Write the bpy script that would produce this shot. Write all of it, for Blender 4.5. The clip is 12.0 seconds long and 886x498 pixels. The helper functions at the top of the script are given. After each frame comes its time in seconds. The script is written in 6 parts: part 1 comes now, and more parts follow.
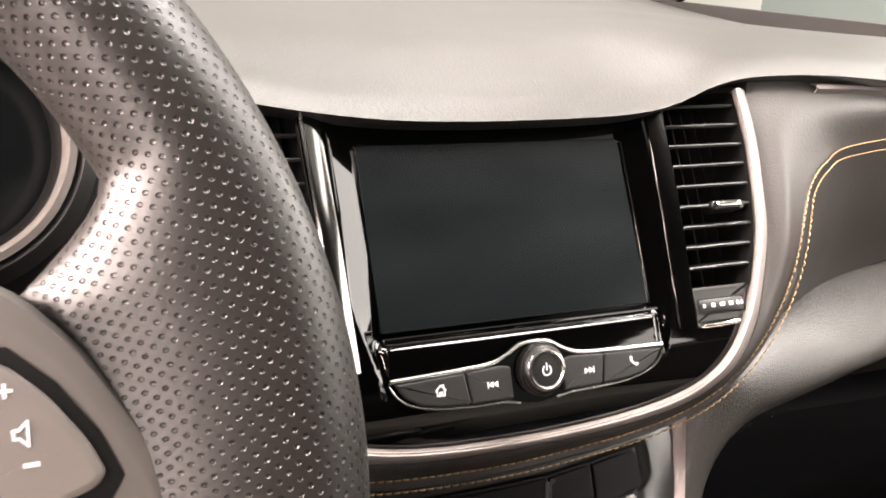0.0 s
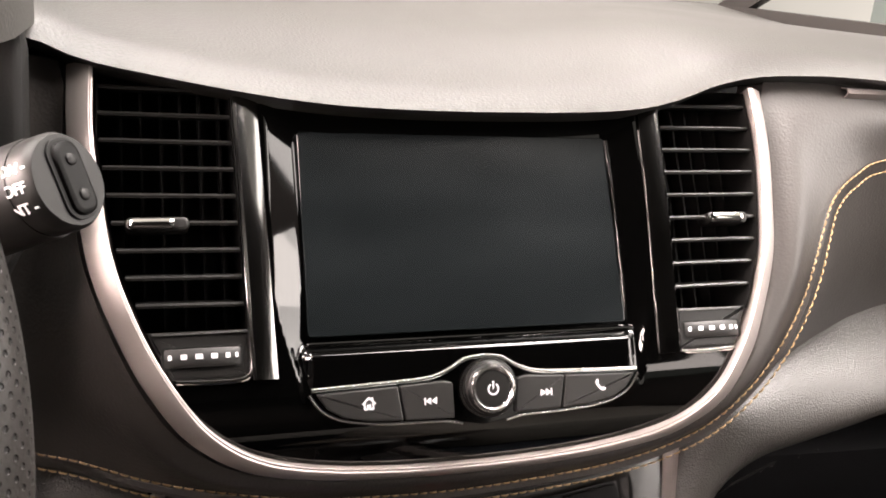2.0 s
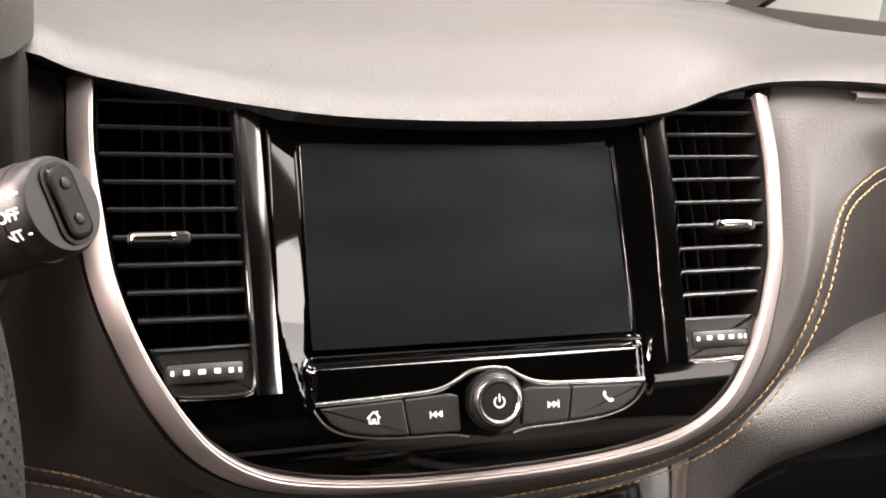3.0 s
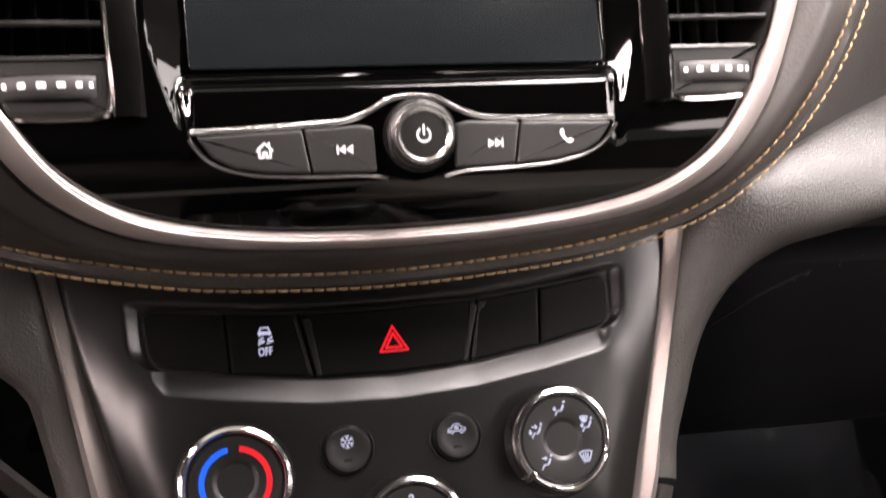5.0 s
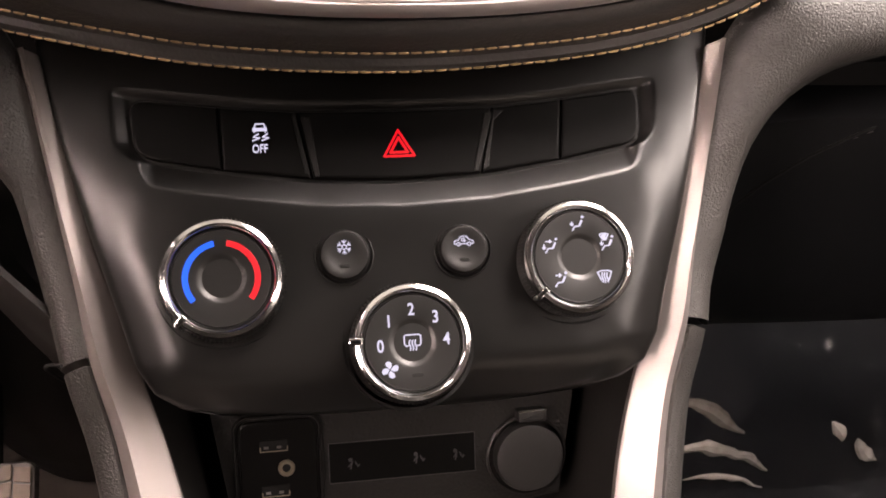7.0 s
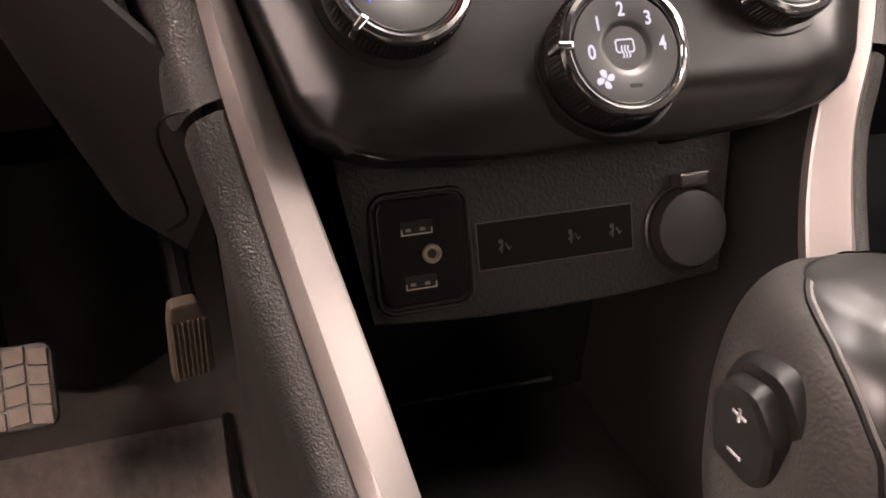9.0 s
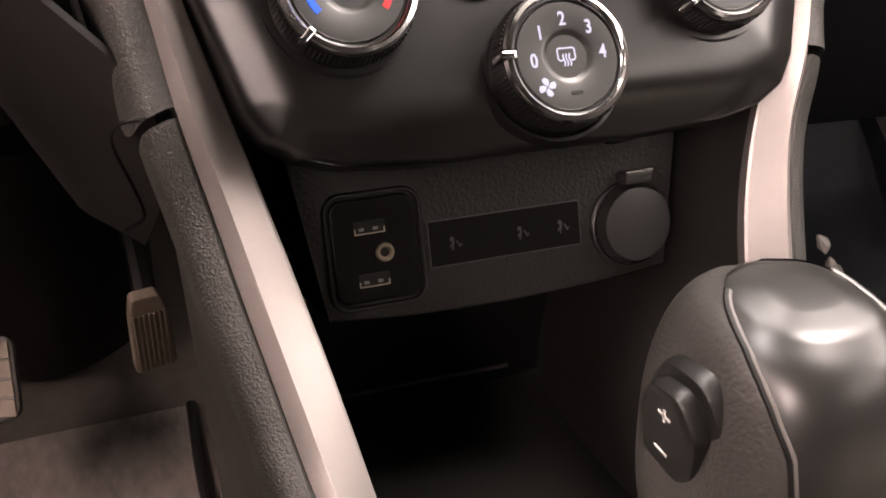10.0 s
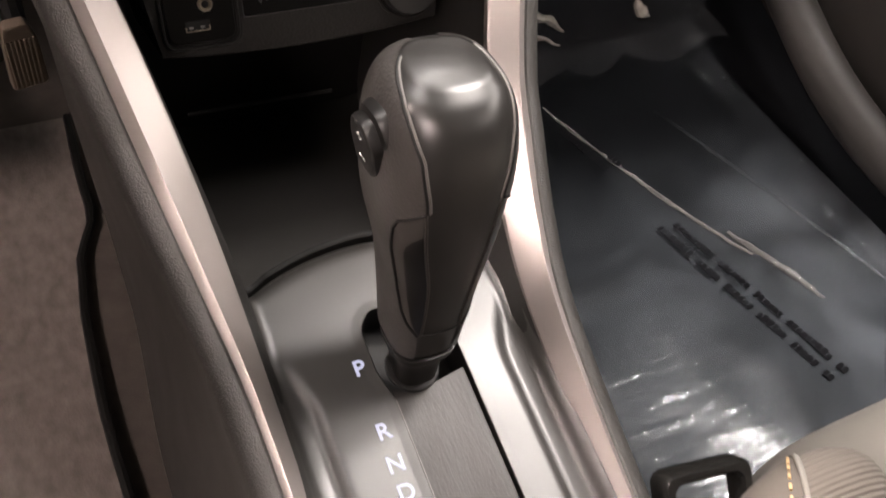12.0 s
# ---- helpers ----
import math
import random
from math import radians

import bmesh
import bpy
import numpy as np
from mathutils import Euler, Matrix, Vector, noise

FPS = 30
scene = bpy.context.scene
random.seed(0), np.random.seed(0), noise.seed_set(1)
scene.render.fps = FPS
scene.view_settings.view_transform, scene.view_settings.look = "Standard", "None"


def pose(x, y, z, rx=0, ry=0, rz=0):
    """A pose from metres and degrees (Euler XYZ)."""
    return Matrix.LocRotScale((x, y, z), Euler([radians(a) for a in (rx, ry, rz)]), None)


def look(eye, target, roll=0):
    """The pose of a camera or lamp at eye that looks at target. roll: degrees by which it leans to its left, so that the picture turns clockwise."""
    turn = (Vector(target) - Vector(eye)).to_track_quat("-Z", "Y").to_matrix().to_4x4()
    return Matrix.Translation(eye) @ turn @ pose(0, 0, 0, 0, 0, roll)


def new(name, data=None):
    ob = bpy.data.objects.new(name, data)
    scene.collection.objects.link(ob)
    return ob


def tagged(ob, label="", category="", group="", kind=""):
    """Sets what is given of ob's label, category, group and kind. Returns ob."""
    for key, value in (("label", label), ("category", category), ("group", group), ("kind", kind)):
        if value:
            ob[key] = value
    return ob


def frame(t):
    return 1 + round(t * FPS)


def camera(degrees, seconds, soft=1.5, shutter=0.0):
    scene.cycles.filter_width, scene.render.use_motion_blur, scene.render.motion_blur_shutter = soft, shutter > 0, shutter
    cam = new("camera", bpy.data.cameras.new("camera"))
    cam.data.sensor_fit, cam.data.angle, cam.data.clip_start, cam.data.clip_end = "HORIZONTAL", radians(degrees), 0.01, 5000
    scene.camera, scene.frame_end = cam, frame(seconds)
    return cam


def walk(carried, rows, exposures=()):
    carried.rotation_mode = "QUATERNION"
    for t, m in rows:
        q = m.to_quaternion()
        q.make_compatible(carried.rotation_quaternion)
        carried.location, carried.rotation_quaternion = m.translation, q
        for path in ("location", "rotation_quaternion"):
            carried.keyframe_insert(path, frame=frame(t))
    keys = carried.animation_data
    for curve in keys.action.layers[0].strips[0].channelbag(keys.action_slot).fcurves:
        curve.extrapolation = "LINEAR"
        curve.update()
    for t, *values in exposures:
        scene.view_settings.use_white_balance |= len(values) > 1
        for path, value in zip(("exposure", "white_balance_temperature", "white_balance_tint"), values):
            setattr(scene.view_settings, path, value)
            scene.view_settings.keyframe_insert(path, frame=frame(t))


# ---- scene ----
cam = camera(51.22, 12.0, soft=1.8, shutter=0.3)
# seconds, eye in metres, yaw (to the left of +y), pitch and roll in degrees
ROWS = [
    (0.0, -0.2602, -0.3886, 0.9167, -25.87, -17.93, 3.89),
    (0.5, -0.2333, -0.3718, 0.9112, -24.94, -17.55, 3.87),
    (1.0, -0.2013, -0.3753, 0.9134, -22.72, -17.56, 4.17),
    (1.5, -0.1804, -0.3767, 0.9027, -20.24, -18.20, 4.50),
    (2.0, -0.1692, -0.3778, 0.9034, -19.64, -17.76, 4.96),
    (2.5, -0.1548, -0.3933, 0.9103, -18.47, -17.73, 4.58),
    (2.7, -0.1681, -0.3799, 0.9109, -19.05, -17.90, 4.85),
    (4.3, -0.1124, -0.3622, 0.8603, -16.60, -17.79, 1.35),
    (4.5, -0.1016, -0.3589, 0.8514, -16.16, -19.86, 1.73),
    (5.0, -0.0835, -0.3342, 0.8181, -15.60, -25.89, 2.80),
    (5.5, -0.0585, -0.3475, 0.7503, -11.76, -25.90, 1.22),
    (6.0, -0.0481, -0.3521, 0.7392, -11.25, -27.32, 1.78),
    (6.5, -0.0444, -0.3543, 0.7370, -10.05, -27.27, 1.69),
    (6.7, -0.0479, -0.3516, 0.7387, -10.45, -27.62, 1.99),
    (8.3, -0.1263, -0.3047, 0.6663, -13.85, -30.71, 0.92),
    (8.5, -0.1578, -0.3055, 0.6434, -16.08, -30.19, 1.50),
    (9.0, -0.1706, -0.3010, 0.6144, -19.62, -30.22, 2.12),
    (9.5, -0.1681, -0.3036, 0.6202, -20.77, -30.65, 2.25),
    (10.0, -0.1658, -0.3085, 0.6291, -21.94, -31.59, 2.86),
    (10.5, -0.1596, -0.3579, 0.6311, -20.49, -32.25, 3.59),
    (11.0, -0.1563, -0.3724, 0.6906, -26.84, -40.27, 7.50),
    (11.5, -0.1491, -0.3893, 0.7195, -30.75, -45.84, 9.58),
    (12.0, -0.1580, -0.4260, 0.7313, -32.62, -48.37, 10.94),
]


def eye_pose(x, y, z, yaw, pitch, roll):
    a, b = radians(yaw), radians(pitch)
    ahead = Vector((-math.sin(a) * math.cos(b), math.cos(a) * math.cos(b), math.sin(b)))
    return look((x, y, z), Vector((x, y, z)) + ahead, roll)


walk(cam, [(t, eye_pose(*row)) for t, *row in ROWS], exposures=[(0.0, 0.3, 6600, 12), (2.5, 0.25, 6600, 14), (4.5, 0.35, 6300, 16), (5.5, 0.68, 6800, 19), (6.5, 0.70, 6950, 20), (9.0, 0.58, 7000, 20), (10.5, 0.70, 6750, 17), (12.0, 0.45, 6600, 13)])

# ---- light: a showroom outside the car windows ----
world = bpy.data.worlds.new("showroom_air")
scene.world = world
world.use_nodes = True
wn = world.node_tree.nodes
wl = world.node_tree.links
w_coord = wn.new("ShaderNodeTexCoord")
w_noise = wn.new("ShaderNodeTexNoise")
w_noise.inputs["Scale"].default_value = 2.2
w_noise.inputs["Detail"].default_value = 2.0
w_ramp = wn.new("ShaderNodeValToRGB")
w_ramp.color_ramp.elements[0].color = (0.42, 0.40, 0.35, 1)
w_ramp.color_ramp.elements[0].position = 0.36
w_ramp.color_ramp.elements[1].color = (1.0, 0.93, 0.82, 1)
w_ramp.color_ramp.elements[1].position = 0.62
wl.new(w_coord.outputs["Generated"], w_noise.inputs["Vector"])
wl.new(w_noise.outputs["Fac"], w_ramp.inputs["Fac"])
wl.new(w_ramp.outputs["Color"], wn["Background"].inputs["Color"])
wn["Background"].inputs["Strength"].default_value = 1.0
scene.view_settings.exposure = 0.0


def area_lamp(name, eye, target, sx, sy, watts, colour):
    d = bpy.data.lights.new(name, "AREA")
    d.shape, d.size, d.size_y, d.energy, d.color = "RECTANGLE", sx, sy, watts, colour
    ob = new(name, d)
    ob.matrix_world = look(eye, target)
    return ob


# ceiling fittings of the showroom: before the windscreen, beyond the driver's and the passenger's windows
for lamp_x, lamp_y, watts in ((-1.5, 0.6, 100), (-0.45, 1.5, 36), (0.25, 1.5, 38), (0.95, 1.5, 36), (1.3, 0.15, 70)):
    area_lamp("ceiling_lamp", (lamp_x, lamp_y, 2.9), (lamp_x * 0.3, 0.0, 0.6), 0.3, 1.0, watts, (1.0, 0.95, 0.90))
area_lamp("driver_window_lamp", (-1.7, 0.05, 1.35), (0.20, 0.05, 0.68), 0.9, 0.6, 200, (1.0, 0.83, 0.76))
# two unseen lamps, added to fill the driver's mat and the rear-facing dash
area_lamp("mat_fill_lamp", (-1.4, -0.9, 2.20), (-0.25, 0.15, 0.12), 0.9, 0.6, 120, (1.0, 0.84, 0.77))
area_lamp("rear_fill_lamp", (-1.75, -1.45, 1.45), (0.20, 0.05, 0.60), 1.2, 0.7, 130, (1.0, 0.85, 0.78))
# over the car, seen through the upper windscreen
area_lamp("ceiling_lamp", (1.0, -0.50, 2.9), (0.20, 0.03, 0.6), 1.6, 0.8, 140, (1.0, 0.93, 0.87))
# unseen lamp from the right rear, added to brighten the right knee panel
area_lamp("knee_fill_lamp", (1.9, -1.45, 1.75), (0.22, 0.08, 0.62), 1.9, 0.9, 30, (1.0, 0.91, 0.84))
area_lamp("passenger_window_lamp", (2.2, -0.20, 1.75), (0.1, 0.0, 0.70), 3.2, 1.5, 115, (1.0, 0.94, 0.88))


# ---- materials ----
def material(name, colour, rough=0.5, metal=0.0, bump=0.0, scale=400.0, kind="noise", spread=0.15, coat=0.0, stretch=(1, 1, 1), rough_spread=0.08, wear=25.0, spec=0.5, relief=0.0006):
    m = bpy.data.materials.new(name)
    m.use_nodes = True
    n, l = m.node_tree.nodes, m.node_tree.links
    b = n["Principled BSDF"]
    b.inputs["Metallic"].default_value = metal
    b.inputs["Coat Weight"].default_value = coat
    b.inputs["Coat Roughness"].default_value = 0.04
    b.inputs["Specular IOR Level"].default_value = spec
    co = n.new("ShaderNodeTexCoord")
    mp = n.new("ShaderNodeMapping")
    mp.inputs["Scale"].default_value = stretch
    l.new(co.outputs["Object"], mp.inputs["Vector"])
    big = n.new("ShaderNodeTexNoise")
    big.inputs["Scale"].default_value, big.inputs["Detail"].default_value = wear, 5.0
    l.new(mp.outputs["Vector"], big.inputs["Vector"])
    mix = n.new("ShaderNodeMix")
    mix.data_type = "RGBA"
    dark = tuple(c * (1 - spread) for c in colour)
    light = tuple(min(1, c * (1 + spread)) for c in colour)
    mix.inputs["A"].default_value, mix.inputs["B"].default_value = (*dark, 1), (*light, 1)
    l.new(big.outputs["Fac"], mix.inputs["Factor"])
    l.new(mix.outputs["Result"], b.inputs["Base Color"])
    rr = n.new("ShaderNodeMapRange")
    rr.inputs["To Min"].default_value = max(0.01, rough - rough_spread)
    rr.inputs["To Max"].default_value = min(1.0, rough + rough_spread)
    l.new(big.outputs["Fac"], rr.inputs["Value"])
    l.new(rr.outputs["Result"], b.inputs["Roughness"])
    if bump:
        if kind == "noise":
            t = n.new("ShaderNodeTexNoise")
            t.inputs["Detail"].default_value = 3.0
            out = t.outputs["Fac"]
        else:
            t = n.new("ShaderNodeTexVoronoi")
            t.feature = "SMOOTH_F1" if kind == "cells" else "F1"
            out = t.outputs["Distance"]
        t.inputs["Scale"].default_value = scale
        # uneven cells: the grain of real hide and of moulded plastic
        warp = n.new("ShaderNodeTexNoise")
        warp.inputs["Scale"].default_value, warp.inputs["Detail"].default_value = scale * 0.35, 2.0
        l.new(mp.outputs["Vector"], warp.inputs["Vector"])
        shift = n.new("ShaderNodeVectorMath")
        shift.operation = "MULTIPLY_ADD"
        shift.inputs[1].default_value = (1.6 / scale,) * 3
        l.new(warp.outputs["Color"], shift.inputs[0])
        l.new(mp.outputs["Vector"], shift.inputs[2])
        l.new(shift.outputs["Vector"], t.inputs["Vector"])
        bp = n.new("ShaderNodeBump")
        bp.inputs["Strength"].default_value = bump
        bp.inputs["Distance"].default_value = relief
        l.new(out, bp.inputs["Height"])
        l.new(bp.outputs["Normal"], b.inputs["Normal"])
    return m


def glowing(name, colour, strength):
    m = bpy.data.materials.new(name)
    m.use_nodes = True
    b = m.node_tree.nodes["Principled BSDF"]
    b.inputs["Base Color"].default_value = (*[0.03 * c for c in colour], 1)
    b.inputs["Emission Color"].default_value = (*colour, 1)
    b.inputs["Emission Strength"].default_value = strength
    b.inputs["Roughness"].default_value = 0.4
    return m


LEATHER = material("leather", (0.040, 0.036, 0.0335), 0.46, bump=0.3, scale=620, kind="cells", spread=0.12)
LEATHER_TOP = material("dash_top_leather", (0.027, 0.0255, 0.023), 0.46, spec=0.36, bump=0.3, scale=620, kind="cells", spread=0.1, wear=9)
GRAIN = material("grained_plastic", (0.0292, 0.0274, 0.0253), 0.44, spec=0.6, bump=0.55, scale=1050, relief=0.0009, kind="cells", spread=0.12)
# lit copy of GRAIN: paler and shinier, for window light on the knees
LIT_GRAIN = material("lit_grained_plastic", (0.0315, 0.0295, 0.0272), 0.43, spec=0.72, bump=0.5, scale=1050, relief=0.0009, kind="cells", spread=0.12)
SATIN = material("satin_black_plastic", (0.0052, 0.0049, 0.0046), 0.38, bump=0.05, scale=2500, spread=0.1, wear=12, spec=0.45)
BUTTON = material("matt_button", (0.0022, 0.0021, 0.0020), 0.42, bump=0.05, scale=2500, spread=0.1, spec=0.12)
PLATE = material("plate_satin", (0.016, 0.0148, 0.0136), 0.40, bump=0.05, scale=2500, spread=0.1, spec=0.65)
PANEL_SATIN = material("panel_satin", (0.0036, 0.0034, 0.0031), 0.30, spec=0.66, bump=0.05, scale=2500, spread=0.1, wear=12)
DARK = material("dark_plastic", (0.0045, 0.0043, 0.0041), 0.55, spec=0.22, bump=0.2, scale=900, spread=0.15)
RUBBER = material("black_rubber", (0.013, 0.0124, 0.012), 0.5, bump=0.1, scale=1500, spread=0.15)
GLOSS = material("piano_black", (0.0005, 0.0005, 0.0005), 0.045, spread=0.2, rough_spread=0.03)
SCREEN = material("screen_glass", (0.0054, 0.0068, 0.0074), 0.17, spec=0.36, spread=0.5, rough_spread=0.09, wear=14, stretch=(0.7, 1.0, 1.8))
SILVER = material("satin_silver_paint", (0.36, 0.325, 0.31), 0.42, metal=0.75, bump=0.03, scale=3000, spread=0.04)
SMOKED = material("smoked_chrome", (0.15, 0.148, 0.145), 0.12, metal=1.0, spread=0.05, rough_spread=0.03)
RING_SILVER = material("satin_silver_ring", (0.46, 0.415, 0.395), 0.42, metal=0.7, bump=0.03, scale=3000, spread=0.04)
CHROME = material("chrome", (0.86, 0.85, 0.83), 0.07, metal=1.0, spread=0.03, rough_spread=0.03)
KEY_SATIN = material("key_satin", (0.014, 0.0136, 0.013), 0.36, bump=0.05, scale=2500, spread=0.1, spec=0.8)
DIAL_CHROME = material("dial_chrome", (0.52, 0.51, 0.50), 0.14, metal=1.0, spread=0.05, rough_spread=0.04)
DULL_CHROME = material("brushed_chrome", (0.72, 0.70, 0.68), 0.24, metal=1.0, spread=0.05)
WHITE = material("white_print", (0.75, 0.75, 0.78), 0.5, spread=0.03)
GREY_PRINT = material("grey_print", (0.13, 0.125, 0.12), 0.5, spread=0.05)
LIT_WHITE = glowing("lit_white_symbol", (0.74, 0.76, 1.0), 0.62)
LIT_RED = glowing("lit_red_symbol", (0.95, 0.006, 0.016), 0.75)
LIT_BLUE = glowing("lit_blue_symbol", (0.0, 0.11, 1.0), 0.95)
THREAD = material("tan_thread", (0.40, 0.27, 0.135), 0.6, bump=0.3, scale=3000, spread=0.25, wear=200)
MAT_PILE = material("mat_fabric", (0.105, 0.089, 0.080), 0.95, bump=1.0, scale=600, spread=0.6, wear=110, stretch=(1.0, 0.55, 1.0))
BIN_GRAIN = material("bin_grained_plastic", (0.011, 0.0103, 0.0098), 0.44, spec=0.3, bump=0.6, scale=560, kind="cells", spread=0.12)
# trim plastic with the shade below the dash put into its colour
SHADE_PANEL = material("shaded_trim_plastic", (0.017, 0.0155, 0.0145), 0.55, spec=0.22, bump=0.2, scale=900, spread=0.1)
PAD = material("lever_leather", (0.026, 0.0235, 0.0218), 0.44, bump=0.35, scale=760, kind="cells", spread=0.12)
FRAME_SATIN = material("lever_frame", (0.022, 0.0198, 0.0182), 0.38, spread=0.12)
INSERT_BLACK = material("lever_insert", (0.0015, 0.0013, 0.0012), 0.30, spread=0.2, spec=0.3)
BIN_LINING = material("bin_lining", (0.014, 0.0132, 0.0124), 0.5, spec=0.3, bump=0.3, scale=900, spread=0.15)
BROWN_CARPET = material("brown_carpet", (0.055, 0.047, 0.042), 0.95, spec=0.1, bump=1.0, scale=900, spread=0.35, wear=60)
# black carpet, darkened further to hold the shade of the footwell
SHADED_CARPET = material("carpet", (0.0036, 0.0041, 0.0050), 0.95, spec=0.05, bump=1.0, scale=900, spread=0.35, wear=60)
CLOTH = material("seat_cloth", (0.14, 0.13, 0.115), 0.85, bump=0.6, scale=1200, spread=0.15)
CABIN = material("cabin_trim", (0.022, 0.0205, 0.019), 0.6, bump=0.2, scale=900, spread=0.1, spec=0.3)
TRIM_GREY = material("grey_trim", (0.09, 0.083, 0.078), 0.5, bump=0.2, scale=900, spread=0.1)
SIDE_TRIM = material("side_trim", (0.042, 0.039, 0.036), 0.5, bump=0.2, scale=900, spread=0.1)
STALK_BLACK = material("stalk_black", (0.009, 0.0085, 0.008), 0.47, spread=0.1, spec=0.3)
GREY_MARK = material("worn_white_print", (0.45, 0.44, 0.43), 0.5, spread=0.1)
PORT_METAL = material("port_metal", (0.42, 0.36, 0.27), 0.35, metal=0.8, spread=0.1)
FAINT_PRINT = material("faint_print", (0.030, 0.030, 0.032), 0.5, spread=0.05)
WALL_PAINT = material("wall_paint", (0.17, 0.20, 0.19), 0.7, bump=0.1, scale=60, spread=0.08, wear=0.8)
SHOWROOM = material("showroom_tiles", (0.22, 0.21, 0.20), 0.35, spread=0.1, wear=1.5)
BRUSHED = material("brushed_cover", (0.013, 0.0108, 0.0098), 0.42, spec=0.25, bump=0.25, scale=700, spread=0.25, wear=90, stretch=(1, 0.06, 1))
INK = material("black_print", (0.004, 0.004, 0.005), 0.8, spec=0.05)
GLOVE = material("glove_box_plastic", (0.0060, 0.0064, 0.0072), 0.55, bump=0.25, scale=900, spread=0.12, spec=0.12)
HEADLINER = material("headliner", (0.05, 0.048, 0.045), 0.9, bump=0.2, scale=800, spread=0.06)


# ---- mesh helpers ----
def thing(name, label, category, at=(0, 0, 0), group="", kind=""):
    ob = new(name)
    ob.empty_display_size = 0.01
    ob.location = at
    return tagged(ob, label, category, group, kind)


def base_of(ob):
    m = Matrix.Translation(ob.location)
    return base_of(ob.parent) @ ob.matrix_parent_inverse @ m if ob.parent else m


def part(name, bm, mat, parent=None, label="", sharp=38, kind=""):
    me = bpy.data.meshes.new(name)
    bmesh.ops.recalc_face_normals(bm, faces=bm.faces[:])
    bm.to_mesh(me)
    bm.free()
    me.materials.append(mat)
    me.polygons.foreach_set("use_smooth", [True] * len(me.polygons))
    me.set_sharp_from_angle(angle=radians(sharp))
    ob = new(name, me)
    if parent:
        ob.parent = parent
        ob.matrix_parent_inverse = base_of(parent).inverted()
    return tagged(ob, label, kind=kind)


def spline(points, n, closed=False):
    """n points at even steps along a smooth curve through the given ones."""
    p = [Vector(q) for q in points]
    dense = []
    count = len(p) if closed else len(p) - 1
    for i in range(count):
        if closed:
            a, b, c, d = p[i - 1], p[i], p[(i + 1) % len(p)], p[(i + 2) % len(p)]
        else:
            a, b, c, d = p[max(i - 1, 0)], p[i], p[i + 1], p[min(i + 2, len(p) - 1)]
        for k in range(16):
            t = k / 16
            dense.append(0.5 * (2 * b + (c - a) * t + (2 * a - 5 * b + 4 * c - d) * t * t + (3 * b - a - 3 * c + d) * t ** 3))
    dense.append(p[0] if closed else p[-1])
    run = [0.0]
    for a, b in zip(dense, dense[1:]):
        run.append(run[-1] + (b - a).length)
    out, j = [], 0
    for i in range(n):
        want = run[-1] * i / (n if closed else n - 1)
        while j < len(run) - 2 and run[j + 1] < want:
            j += 1
        span = run[j + 1] - run[j]
        out.append(dense[j].lerp(dense[j + 1], (want - run[j]) / span if span > 1e-12 else 0))
    return out


def loft(rows, thick=0.0, closed=False, bm=None, caps=False):
    """A skin over rows of points; thick gives it a back."""
    bm = bm or bmesh.new()
    grid = [[bm.verts.new(q) for q in row] for row in rows]
    m = len(rows[0])
    faces = []
    for a, b in zip(grid, grid[1:]):
        for i in range(m if closed else m - 1):
            j = (i + 1) % m
            faces.append(bm.faces.new((a[i], a[j], b[j], b[i])))
    if caps:
        for row in (grid[0], grid[-1]):
            try:
                faces.append(bm.faces.new(row))
            except ValueError:
                pass
    if thick:
        bmesh.ops.recalc_face_normals(bm, faces=faces)
        bmesh.ops.solidify(bm, geom=faces, thickness=thick)
    return bm


def bezier_rows(rows, n):
    """Smooths the way across a loft: each column of the rows becomes a spline of n points."""
    columns = [spline(col, n) for col in zip(*rows)]
    return [list(r) for r in zip(*columns)]


class Face:
    """A tilted face: u to the right, v up along it, d out of it."""

    def __init__(self, origin, slope=0.0, right=(1, 0, 0), up=None):
        self.o, self.r = Vector(origin), Vector(right).normalized()
        self.u = Vector(up).normalized() if up else Vector((0, slope, 1)).normalized()
        self.n = self.r.cross(self.u).normalized()

    def at(self, u, v, d=0.0):
        return self.o + self.r * u + self.u * v + self.n * d


def inset(outline, by):
    n = len(outline)
    area = sum(outline[i][0] * outline[(i + 1) % n][1] - outline[(i + 1) % n][0] * outline[i][1] for i in range(n))
    s = 1 if area > 0 else -1
    out = []
    for i in range(n):
        (ax, ay), (bx, by_), (cx, cy) = outline[i - 1], outline[i], outline[(i + 1) % n]
        e1, e2 = Vector((bx - ax, by_ - ay)), Vector((cx - bx, cy - by_))
        if e1.length < 1e-9 or e2.length < 1e-9:
            out.append((bx, by_))
            continue
        n1, n2 = Vector((-e1.y, e1.x)).normalized() * s, Vector((-e2.y, e2.x)).normalized() * s
        m = (n1 + n2)
        m = m / max(0.5, m.length_squared) * 2 if m.length > 1e-6 else n1
        m = m if m.length < 2 else m.normalized() * 2
        out.append((bx + m.x * by, by_ + m.y * by))
    return out


def slab(face, outline, d0, d1, bevel=0.001, bm=None):
    rings = [(outline, d0), (outline, d1 - bevel), (inset(outline, bevel * 0.3), d1 - bevel * 0.3), (inset(outline, bevel), d1), (inset(outline, bevel * 1.25), d1)]
    rows = [[face.at(u, v, d) for u, v in o] for o, d in rings]
    return loft(rows, closed=True, bm=bm, caps=True)


